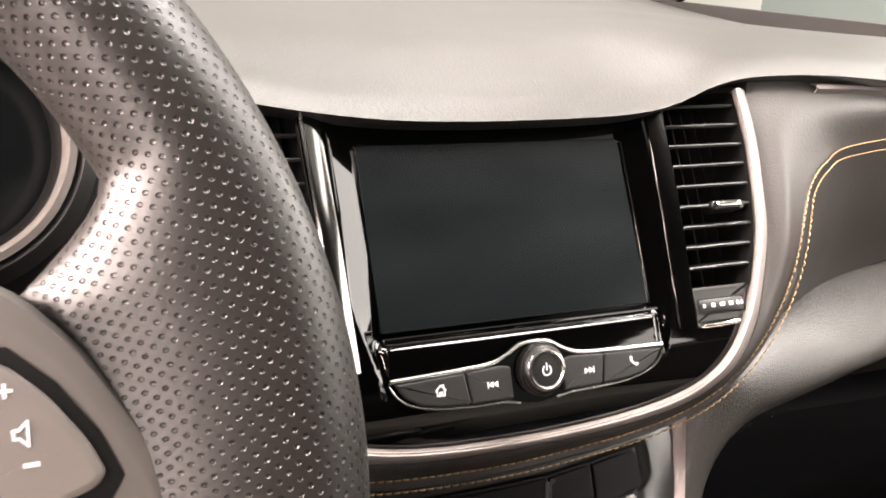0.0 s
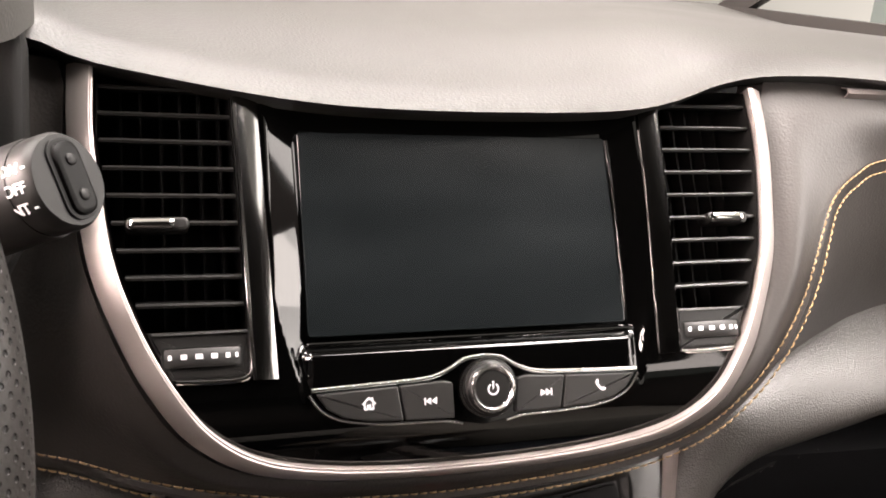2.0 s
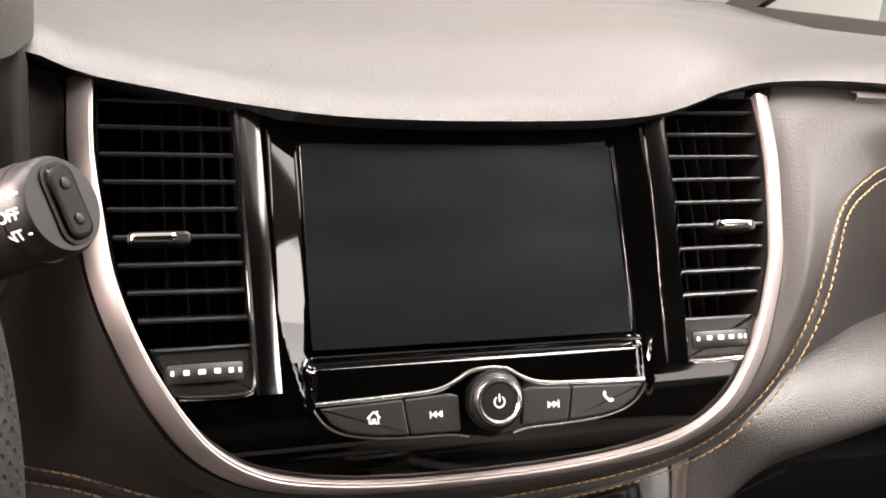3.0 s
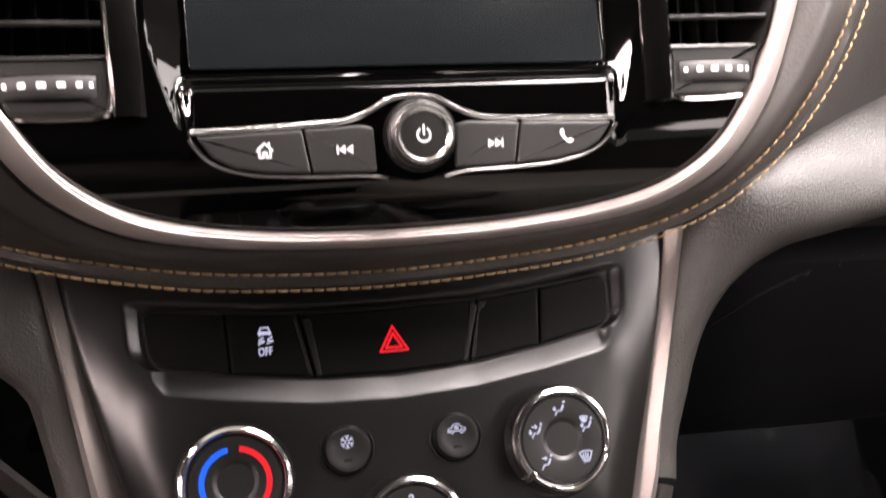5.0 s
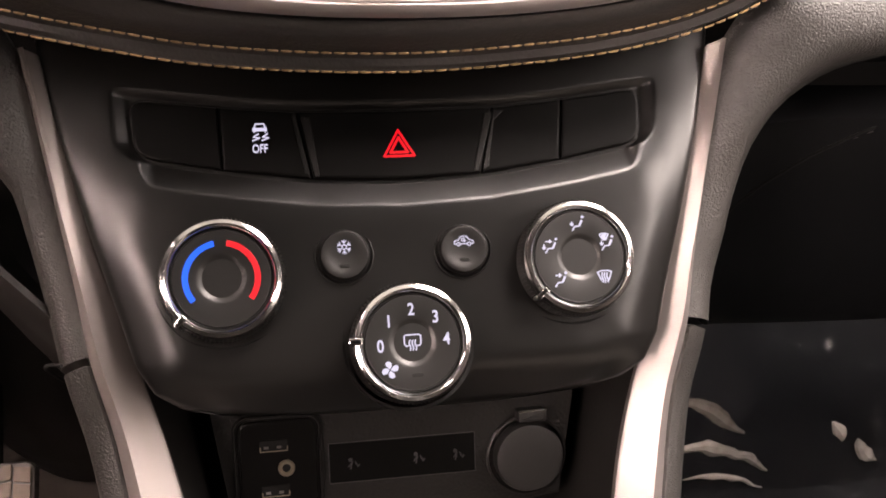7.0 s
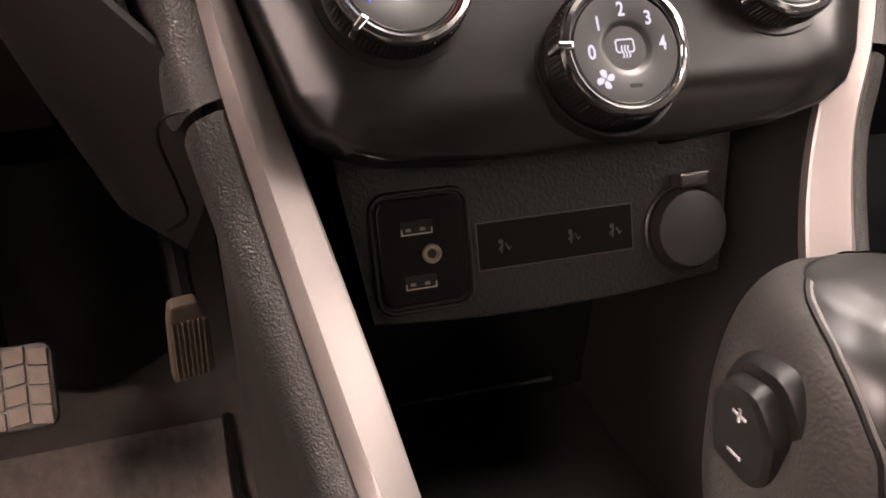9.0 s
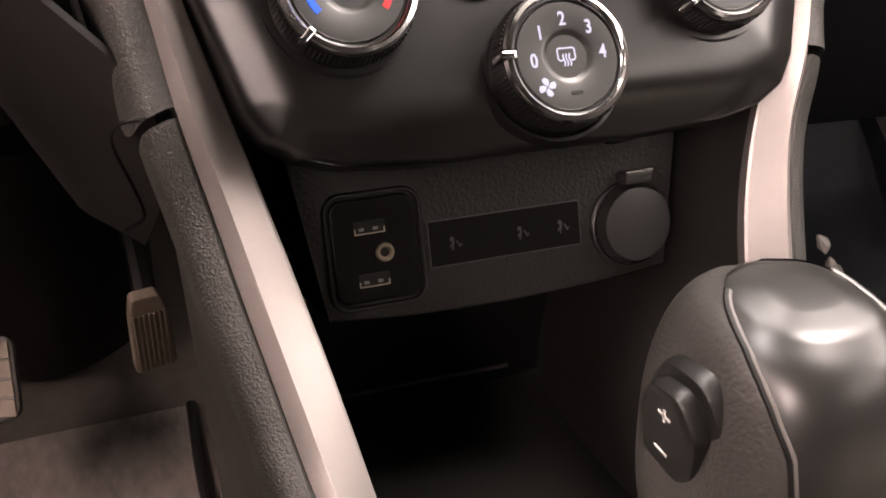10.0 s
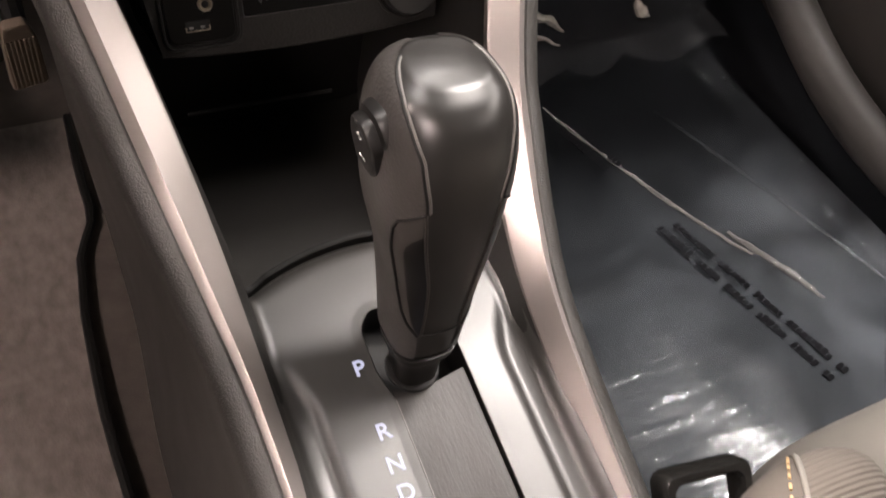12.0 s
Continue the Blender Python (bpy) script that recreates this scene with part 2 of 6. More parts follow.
def rounded(x0, y0, x1, y1, r, n=5):
    out = []
    for cx, cy, a in ((x1 - r, y0 + r, -90), (x1 - r, y1 - r, 0), (x0 + r, y1 - r, 90), (x0 + r, y0 + r, 180)):
        for k in range(n + 1):
            t = radians(a + 90 * k / n)
            out.append((cx + r * math.cos(t), cy + r * math.sin(t)))
    return out


def round_poly(points, r, n=4):
    """A polygon with rounded corners."""
    out = []
    k = len(points)
    for i in range(k):
        a, b, c = Vector(points[i - 1]), Vector(points[i]), Vector(points[(i + 1) % k])
        rr = min(r, (a - b).length * 0.45, (c - b).length * 0.45)
        p, q = b + (a - b).normalized() * rr, b + (c - b).normalized() * rr
        for j in range(n + 1):
            t = j / n
            w = p * (1 - t) ** 2 + b * 2 * t * (1 - t) + q * t * t
            out.append((w.x, w.y))
    return out


def lathe(face, u, v, profile, n=48, bm=None, a0=0.0, squash=1.0):
    rows = []
    for r, d in profile:
        rows.append([face.at(u + r * math.cos(a0 + 2 * math.pi * k / n), v + r * squash * math.sin(a0 + 2 * math.pi * k / n), d) for k in range(n)])
    return loft(rows, closed=True, bm=bm, caps=True)


def tube(path, radius, n=10, bm=None, caps=True):
    """A round bar along a path; radius is a number or one for each point."""
    rows = []
    side = None
    for i, p in enumerate(path):
        t = (path[min(i + 1, len(path) - 1)] - path[max(i - 1, 0)]).normalized()
        if side is None:
            side = t.orthogonal().normalized()
        side = (side - t * side.dot(t)).normalized()
        up = t.cross(side)
        r = radius[i] if isinstance(radius, (list, tuple)) else radius
        rows.append([p + (side * math.cos(2 * math.pi * k / n) + up * math.sin(2 * math.pi * k / n)) * r for k in range(n)])
    return loft(rows, closed=True, bm=bm, caps=caps)


def strokes(face, lines, width, d, bm=None, closed=()):
    """Thin raised lines of a printed symbol."""
    bm = bm or bmesh.new()
    for k, line in enumerate(lines):
        pts = [Vector(p) for p in line]
        if k in closed:
            pts.append(pts[0])
        for a, b in zip(pts, pts[1:]):
            t = (b - a)
            if t.length < 1e-7:
                continue
            t = t.normalized()
            s = Vector((-t.y, t.x)) * width / 2
            e = t * width * 0.35
            o = [a - e - s, b + e - s, b + e + s, a - e + s]
            slab(face, [(q.x, q.y) for q in o], d - 0.0003, d + 0.00015, 0.00004, bm)
    return bm


def lettering(face, body, u, v, size, d, turn=0.0, narrow=1.0):
    c = bpy.data.curves.new("letters", "FONT")
    c.body, c.size, c.extrude, c.align_x, c.align_y = body, size, 0.00015, "CENTER", "CENTER"
    c.offset = 0.018 * size
    ob = bpy.data.objects.new("letters", c)
    scene.collection.objects.link(ob)
    me = bpy.data.meshes.new_from_object(ob.evaluated_get(bpy.context.evaluated_depsgraph_get()))
    bpy.data.objects.remove(ob)
    bm = bmesh.new()
    bm.from_mesh(me)
    ca, sa = math.cos(turn), math.sin(turn)
    for w in bm.verts:
        x, y, z = w.co.x * narrow, w.co.y, w.co.z
        w.co = face.at(u + x * ca - y * sa, v + x * sa + y * ca, d + z)
    return bm


def interp(x, table):
    if x <= table[0][0]:
        return table[0][1]
    for (a, p), (b, q) in zip(table, table[1:]):
        if x <= b:
            return p + (q - p) * (x - a) / (b - a)
    return table[-1][1]


def smooth(a, b, x):
    t = min(1, max(0, (x - a) / (b - a)))
    return t * t * (3 - 2 * t)


# ---- the centre stack's shape: how far forward its face lies at each height ----
POD = [(0.625, 0.030), (0.645, 0.022), (0.665, 0.0135), (0.685, 0.013), (0.70, 0.0195), (0.72, 0.0305), (0.77, 0.057), (0.83, 0.094), (0.87, 0.12)]


def pod_y(z):
    """The face's depth at a height, with its bends rounded."""
    return sum(interp(z + 0.0035 * k, POD) for k in range(-4, 5)) / 9


def pod(x, z, out=0.0):
    y = pod_y(z)
    s = (pod_y(z + 0.004) - pod_y(z - 0.004)) / 0.008
    n = Vector((0, -1, s)).normalized()
    return Vector((x, y, z)) + n * out


# outer edge of the silver ring, right half from the bottom up, as (x, z)
RING_OUT = [(0.0, 0.643), (0.045, 0.6445), (0.085, 0.6495), (0.1185, 0.659), (0.1445, 0.677), (0.1635, 0.701), (0.1775, 0.7265), (0.188, 0.753), (0.1925, 0.780), (0.1965, 0.808), (0.1965, 0.838)]
RING_IN = [(0.0, 0.651), (0.043, 0.6525), (0.081, 0.6575), (0.112, 0.667), (0.136, 0.6835), (0.1545, 0.706), (0.168, 0.7300), (0.1775, 0.7555), (0.182, 0.781), (0.1855, 0.808), (0.185, 0.838)]


def whole(half):
    return [(-x, z) for x, z in reversed(half[1:])] + list(half)



# ---- dashboard ----
dashboard = thing("dashboard", "dark grey leather-wrapped dashboard with tan double stitching", "dashboard", (0, 0.3, 0.6))
N = 120
# leather roll round the ring, with the panel that goes on towards both doors
roll_a = [(-0.62, 0.10, 0.80), (-0.42, 0.07, 0.80), (-0.27, 0.085, 0.845), (-0.215, 0.105, 0.842)] + [(x * 1.004, y + 0.002, z) for x, y, z in reversed([pod(a, b) for a, b in RING_OUT[1:]])]
roll_a = [Vector(q) for q in roll_a]
# a narrow dark gap stays open between the silver ring and the roll
ROLL_IN = []
for i, (x, z) in enumerate(RING_OUT):
    (x0, z0), (x1, z1) = RING_OUT[max(i - 1, 0)], RING_OUT[min(i + 1, len(RING_OUT) - 1)]
    run = math.hypot(x1 - x0, z1 - z0)
    ROLL_IN.append((x + 0.0021 * (z1 - z0) / run, z - 0.0021 * (x1 - x0) / run))
roll_a[4:] = [pod(-x, z) + Vector((0, 0.002, 0)) for x, z in reversed(ROLL_IN[1:])]
roll_a += [pod(x, z) + Vector((0, 0.002, 0)) for x, z in ROLL_IN]
roll_a += [Vector(q) for q in ((0.215, 0.105, 0.845), (0.28, 0.108, 0.843), (0.42, 0.12, 0.838), (0.62, 0.16, 0.83))]
seam_c = [(-0.62, 0.10, 0.68), (-0.42, 0.09, 0.668), (-0.30, 0.085, 0.660), (-0.255, 0.078, 0.656), (-0.235, 0.073, 0.653), (-0.222, 0.068, 0.651), (-0.210, 0.063, 0.650), (-0.198, 0.058, 0.649), (-0.184, 0.051, 0.647), (-0.168, 0.043, 0.6445), (-0.146, 0.036, 0.641), (-0.115, 0.032, 0.6355), (-0.085, 0.032, 0.630), (-0.045, 0.033, 0.626),
          (0.0, 0.034, 0.6243), (0.045, 0.034, 0.6265), (0.088, 0.032, 0.632), (0.125, 0.031, 0.641), (0.155, 0.031, 0.655), (0.180, 0.033, 0.677), (0.197, 0.036, 0.702), (0.210, 0.042, 0.725), (0.220, 0.050, 0.745), (0.230, 0.060, 0.762), (0.244, 0.072, 0.778), (0.268, 0.084, 0.790), (0.305, 0.096, 0.798), (0.42, 0.11, 0.803), (0.62, 0.15, 0.80)]
seam_c = [Vector(q) for q in seam_c]
assert len(seam_c) == len(roll_a)
mid_b = []
for a, c in zip(roll_a, seam_c):
    g = (a - c).length
    mid_b.append(a.lerp(c, 0.45) + Vector((0, -1, 0.25)).normalized() * min(0.0075, 0.22 * g))
out_dir = []
for i, c in enumerate(seam_c):
    t = seam_c[min(i + 1, len(seam_c) - 1)] - seam_c[max(i - 1, 0)]
    out_dir.append(Vector((t.z, 0, -t.x)).normalized())
rows_roll = [[p + Vector((0, 0.003, 0)) for p in roll_a], [p + Vector((0, -0.0012, -0.0004)) for p in roll_a], mid_b, seam_c]
rows_roll = [spline(r, N) for r in rows_roll]
part("leather_roll", loft([[p + Vector((0, 0.022, 0)) for p in rows_roll[0]]] + bezier_rows(rows_roll, 16)), LEATHER, dashboard, "padded black leather roll round the centre stack")
seam_d = [c + o * 0.0075 + Vector((0, 0.001, 0)) for c, o in zip(seam_c, out_dir)]
seam_groove = [c + o * 0.0035 + Vector((0, 0.0022, 0)) for c, o in zip(seam_c, out_dir)]
low_right = [(0.147, 0.055, 0.632), (0.170, 0.060, 0.640), (0.19, 0.066, 0.645), (0.215, 0.077, 0.649), (0.241, 0.088, 0.654), (0.268, 0.099, 0.659), (0.294, 0.108, 0.664), (0.33, 0.120, 0.670), (0.38, 0.13, 0.682), (0.46, 0.14, 0.688), (0.62, 0.17, 0.69)]
lower_edge = []
for i, d in enumerate(seam_d):
    if i >= 18:
        lower_edge.append(Vector(low_right[i - 18]))
    else:
        lower_edge.append(d + Vector((0, 0.030, -0.008)))
between = [d.lerp(e, 0.5) + Vector((0, -0.004, 0.0)) for d, e in zip(seam_d, lower_edge)]
rows_low = [spline(r, N) for r in (seam_c, seam_groove, seam_d, between, lower_edge)]
part("lower_leather", loft(bezier_rows(rows_low, 16) + [[q + Vector((0, 0.012, 0.004)) for q in rows_low[-1]]]), LEATHER, dashboard, "black leather lower dash panel below the seam")

# tan stitches, one small bar each
for name, rail, lift in (("stitching", [c - o * 0.0004 for c, o in zip(seam_c, out_dir)], 0.0022), ("stitching", [c + o * 0.0075 for c, o in zip(seam_c, out_dir)], 0.0024)):
    bm = bmesh.new()
    steps = spline([q + Vector((0, -lift, 0)) for q in rail], 500)
    for i in range(36, 464, 2):
        a, b = steps[i], steps[i + 1].lerp(steps[i + 2], 0.55)
        c = a.lerp(b, 0.5) + Vector((0, -0.0005, 0.0003))
        tube([a + Vector((0, 0.0006, 0)), a.lerp(c, 0.4), c, b.lerp(c, 0.4), b + Vector((0, 0.0006, 0))], [0.00035, 0.0005, 0.00055, 0.0005, 0.00035], 6, bm)
    part(name, bm, THREAD, dashboard, "tan thread stitches", kind="stuff")

# the brow over the screen and the soft top that runs to the windscreen
LIP = [(-0.62, 0.885), (-0.30, 0.868), (-0.24, 0.856), (-0.207, 0.8485), (-0.189, 0.8415), (-0.1575, 0.8358), (-0.116, 0.8295), (-0.073, 0.825), (-0.027, 0.8235), (0.0216, 0.8237), (0.073, 0.825), (0.108, 0.828), (0.133, 0.8335), (0.158, 0.8415), (0.19, 0.8475), (0.232, 0.8495), (0.2756, 0.849), (0.33, 0.846), (0.62, 0.83)]
lip = [Vector((x, interp(min(z, 0.85), POD) - 0.012, z)) for x, z in LIP]
top_rows = [
    [q + Vector((0, 0.045, -0.010)) for q in lip],
    [q + Vector((0, 0.014, -0.0065)) for q in lip],
    [q + Vector((0, 0.0025, -0.0048)) for q in lip],
    [q + Vector((0, -0.0012, -0.0010)) for q in lip],
    [q + Vector((0, 0.0010, 0.0032)) for q in lip],
    [q + Vector((0, 0.0090, 0.0068)) for q in lip],
    [q + Vector((0, 0.036, 0.0130)) for q in lip],
    [Vector((q.x * 1.02, 0.22, q.z + 0.5 * (0.845 - q.z) + 0.024)) for q in lip],
    [Vector((q.x * 1.05, 0.42, 0.874 - 0.10 * max(0, abs(q.x) - 0.3))) for q in lip],
    [Vector((q.x * 1.12, 0.70, 0.885 - 0.12 * max(0, abs(q.x) - 0.3))) for q in lip],
    [Vector((q.x * 1.18, 0.95, 0.86)) for q in lip],
]
part("top_pad", loft(bezier_rows([spline(r, 100) for r in top_rows], 56)), LEATHER_TOP, dashboard, "pale-lit grained soft top of the dashboard")
strip_path = spline([(0.262, 0.100, 0.8385), (0.30, 0.103, 0.8375), (0.36, 0.107, 0.835), (0.46, 0.12, 0.83), (0.60, 0.15, 0.825)], 24)
part("accent_strip", loft([[q + Vector((0, dy, dz)) for q in strip_path] for dy, dz in ((0.006, 0.004), (-0.001, 0.0042), (-0.003, 0.0015), (-0.001, -0.002), (0.006, -0.002))], 0.001), SILVER, dashboard, "thin silver accent strip")

# silver ring
ring = thing("trim_ring", "U-shaped satin silver trim ring round the centre stack", "trim", (0, 0.05, 0.65))
rows = []
RING_SECTION = ((0.0, -0.008, -0.008), (0.0, 0.0, 0.0), (0.06, 0.0008, 0.0024), (0.45, 0.0034, 0.0040), (0.78, 0.0054, 0.0044), (0.90, 0.0058, 0.0040), (0.97, 0.0050, 0.0028), (1.0, 0.0036, 0.0012), (1.0, -0.008, -0.008))
for f, h_side, h_low in RING_SECTION:
    row = []
    for a, b in zip(whole(RING_OUT), whole(RING_IN)):
        w = smooth(0.10, 0.175, abs(a[0]))
        row.append(pod(a[0] + (b[0] - a[0]) * f, a[1] + (b[1] - a[1]) * f, h_side * w + h_low * (1 - w)))
    rows.append(row)
part("ring_band", loft([spline(r, 160) for r in rows]), RING_SILVER, ring)

bead = []
for a, b in zip(whole(RING_OUT), whole(RING_IN)):
    w = smooth(0.10, 0.175, abs(a[0]))
    bead.append(pod(a[0] + (b[0] - a[0]) * 0.985, a[1] + (b[1] - a[1]) * 0.985, 0.0046 * w + 0.0024 * (1 - w)))
part("inner_bead", tube(spline(bead, 200), 0.0009, 8), RING_SILVER, ring, "thin rounded bead along the inner edge")


# ---- the strips and walls of the console, by height: inner and outer edge of the silver ----
IN_X = [(0.25, 0.0785), (0.272, 0.079), (0.30, 0.081), (0.33, 0.085), (0.36, 0.0905), (0.39, 0.0970), (0.42, 0.1045), (0.45, 0.1125), (0.48, 0.1212), (0.507, 0.1290), (0.55, 0.1405), (0.614, 0.155)]
IN_Y = [(0.25, -0.33), (0.272, -0.24), (0.30, -0.155), (0.33, -0.102), (0.36, -0.062), (0.39, -0.035), (0.42, -0.011), (0.45, 0.006), (0.48, 0.018), (0.507, 0.028), (0.55, 0.044), (0.614, 0.074)]
OUT_X = [(0.25, 0.0885), (0.272, 0.0905), (0.305, 0.095), (0.33, 0.103), (0.36, 0.112), (0.382, 0.118), (0.42, 0.127), (0.455, 0.1345), (0.49, 0.142), (0.526, 0.1475), (0.616, 0.162)]
OUT_Y = [(0.25, -0.36), (0.272, -0.275), (0.305, -0.175), (0.33, -0.122), (0.36, -0.077), (0.382, -0.048), (0.42, -0.016), (0.455, 0.006), (0.49, 0.017), (0.526, 0.034), (0.616, 0.071)]
for s, side in ((-1, "driver"), (1, "passenger")):
    strip = thing("console_trim_strip", "satin silver trim strip along the edge of the centre console", "trim", (s * 0.13, 0, 0.45), group="console trim strips")
    inner = [Vector((s * x, y, z)) for (z, x), (_, y) in reversed(list(zip(IN_X, IN_Y)))]
    outer = [Vector((s * x, y, z)) for (z, x), (_, y) in reversed(list(zip(OUT_X, OUT_Y)))]
    inner, outer = spline(inner, 150), spline(outer, 150)
    lift = Vector((0, -0.75, 0.6))
    # a narrow outer facet climbs to a crisp ridge, and a wide facet falls away inwards
    rows = [[q + Vector((0, 0.012, -0.012)) for q in outer], outer]
    rows += [[a.lerp(b, f) + lift * h for a, b in zip(outer, inner)] for f, h in ((0.04, 0.0012), (0.15, 0.0042), (0.26, 0.0068), (0.285, 0.0073), (0.31, 0.0070), (0.60, 0.0040), (0.95, 0.0008))]
    rows += [inner, [q + Vector((0, 0.008, -0.008)) for q in inner]]
    part("strip_band", loft(rows, 0.0015), SILVER, strip, sharp=9)

    # grained side panel outside the strip, and the plain wall that drops to the carpet
    panel = thing("console_side_panel", "dark grained plastic side panel of the centre console", "console", (s * 0.15, 0, 0.1), group="console side panels")
    low = [k for k, q in enumerate(outer) if q.z < 0.4895]
    o_low = [outer[k] for k in low]
    b_low = [q + Vector((s * 0.013, 0.004, -0.007)) for q in o_low]
    w_mid = [q + Vector((s * (0.015 - 0.007 * smooth(-0.22, -0.06, q.y)), 0.022, -0.03)) for q in o_low]
    foot = [Vector((s * (0.137 - 0.010 * smooth(-0.24, -0.06, q.y)), q.y + 0.16, 0.075)) for q in o_low]
    part("grained_band", loft(bezier_rows([[q + Vector((0, 0.006, -0.006)) for q in o_low], o_low, [a.lerp(b, 0.5) + Vector((0, -0.002, 0.002)) for a, b in zip(o_low, b_low)], b_low, [q + Vector((s * 0.002, 0.008, -0.010)) for q in b_low]], 12), 0.002), GRAIN, panel)
    part("side_wall", loft(bezier_rows([[q + Vector((s * 0.002, 0.008, -0.0095)) for q in b_low], w_mid, [a.lerp(b, 0.5) for a, b in zip(w_mid, foot)], foot], 14), 0.003), SIDE_TRIM, panel, "smooth dark side wall")

    # upper knee panel: from the strip's upper end out under the leather
    knee = thing("knee_panel", "black grained plastic knee panel beside the climate controls", "panel", (s * 0.2, 0.06, 0.55), group="knee panels")
    up = [q for q in outer if q.z >= 0.4905]
    g0 = spline(list(reversed(up))[::6] + [Vector((s * x, y - 0.002, z + 0.004)) for x, y, z in (((0.176, 0.066, 0.636), (0.20, 0.070, 0.646), (0.241, 0.085, 0.656), (0.294, 0.106, 0.667), (0.35, 0.126, 0.676), (0.62, 0.17, 0.69)) if s > 0 else ((0.176, 0.078, 0.628), (0.20, 0.088, 0.630), (0.241, 0.104, 0.634), (0.294, 0.116, 0.640), (0.35, 0.122, 0.646), (0.62, 0.135, 0.655)))], 60)
    g1 = spline([(s * x, y, z) for x, y, z in (((0.155, 0.020, 0.488), (0.160, 0.034, 0.505), (0.166, 0.042, 0.527), (0.169, 0.046, 0.548), (0.174, 0.048, 0.573)) if s > 0 else ((0.1545, 0.0215, 0.486), (0.1575, 0.030, 0.505), (0.1610, 0.038, 0.527), (0.1645, 0.044, 0.548), (0.1695, 0.049, 0.569))) + (((0.187, 0.050, 0.596), (0.212, 0.052, 0.613), (0.245, 0.053, 0.621), (0.291, 0.056, 0.630), (0.36, 0.066, 0.638), (0.62, 0.12, 0.65)) if s > 0 else ((0.187, 0.055, 0.584), (0.212, 0.066, 0.588), (0.245, 0.080, 0.590), (0.291, 0.092, 0.590), (0.36, 0.10, 0.590), (0.62, 0.13, 0.590)))], 60)
    g_mid = [a.lerp(b, 0.5) + Vector((-s * 0.15, -0.6, 0.75)) * min(0.007, 0.15 * (a - b).length) for a, b in zip(g0, g1)]
    g2 = [q + Vector((s * 0.006, 0.022, -0.014)) for q in g1]
    g3 = [q + Vector((s * 0.010, 0.11, -0.030)) for q in g1]
    skin = bezier_rows([[q + Vector((0, 0.01, 0)) for q in g0], g0, g_mid, g1, g2, g3], 30)
    part("knee_skin", loft(skin[:19]), LIT_GRAIN, knee)
    # the underside gets its shade from this darker material
    part("lower_return", loft(skin[18:]), SHADE_PANEL, knee, "smooth underside of the knee panel, darkened as shade")

# ---- infotainment unit ----
def pod_face(z, x=0.0, out=0.0):
    s = (interp(z + 0.006, POD) - interp(z - 0.006, POD)) / 0.012
    return Face(pod(x, z, out), s)


radio = thing("infotainment_unit", "glossy black infotainment unit with a switched-off touchscreen and a button bar", "radio", (0, 0.03, 0.66))


def ring_half(z):
    best = 0.0
    for (x0, z0), (x1, z1) in zip(RING_IN, RING_IN[1:]):
        if z0 <= z <= z1:
            best = max(best, x0 + (x1 - x0) * (z - z0) / (z1 - z0))
    return best + 0.004


def bezel_depth(x, z):
    ax = abs(x)
    wide = 0.016 - 0.012 * smooth(0.74, 0.69, z)
    wall = min(1, max(0, (ax - 0.0885) / wide))
    deep = 0.0085 * (1 - wall)
    if z < 0.7190:
        block = smooth(0.0945, 0.0865, ax) * smooth(0.7200, 0.7120, z)
        fade = smooth(0.684, 0.712, z)
        deep = deep * fade * (1 - block)
    return -deep


bm = bmesh.new()
for z0, z1, n in ((0.6505, 0.7045, 60), (0.7045, 0.8310, 100)):
    rows = []
    for k in range(n + 1):
        z = z0 + (z1 - z0) * k / n
        w = ring_half(z) if z1 < 0.71 else 0.1175 + 0.004 * smooth(0.704, 0.83, z)
        rows.append([pod(-w + 2 * w * j / 160, z, bezel_depth(-w + 2 * w * j / 160, z)) for j in range(161)])
    loft(rows, bm=bm)
part("bezel", bm, GLOSS, radio, "piano black bezel", sharp=60)
sf = Face(pod(0, 0.765, -0.0072), 0.585)
part("screen", slab(sf, rounded(-0.0876, -0.0500, 0.0884, 0.056, 0.002), -0.004, 0.0, 0.0006), SCREEN, radio, "dark switched-off touchscreen with faint smears")
# polished edges round the screen
edge = pod_face(0.7175, 0, 0.0)
bm = tube(spline([pod(x, 0.7172, 0.0004) for x in (-0.089, -0.05, 0, 0.05, 0.089)], 20), 0.0011, 8)
part("screen_edge", bm, GLOSS, radio, "polished edge below the screen")
bm = tube(spline([pod(0.0896, z, -0.0060) for z in (0.7200, 0.75, 0.78, 0.812)], 16), 0.0008, 8)
part("screen_edge", bm, SMOKED, radio, "thin bright edge beside the screen")

# button bar: a boat-shaped chrome frame, four keys and the knob
bf = Face(pod(0, 0.690, 0.0), 0.38)
TOP = [(-0.0885, 0.0085), (-0.055, 0.0095), (-0.030, 0.0108), (-0.018, 0.0146), (-0.010, 0.0190), (0.0, 0.0203)]
BOTTOM = [(-0.0895, 0.0060), (-0.084, -0.0015), (-0.075, -0.0065), (-0.060, -0.0095), (-0.040, -0.0108), (-0.022, -0.0112), (-0.012, -0.0132), (0.0, -0.0152)]


def boat(top, bottom):
    t = list(top) + [(-u, v) for u, v in reversed(top[:-1])]
    b = list(bottom) + [(-u, v) for u, v in reversed(bottom[:-1])]
    return list(reversed(t)) + b


frame_line = boat(TOP, BOTTOM)
part("button_well", slab(bf, inset(frame_line, 0.0004), -0.004, 0.0008, 0.0005), GLOSS, radio)
bm = tube([bf.at(u, v, 0.0012) for u, v in [(q.x, q.y) for q in spline([(a, b, 0) for a, b in TOP + [(-a, b) for a, b in reversed(TOP[:-1])]], 80)]], 0.0011, 8)
part("chrome_frame", bm, DULL_CHROME, radio, "chrome line along the top of the button bar")
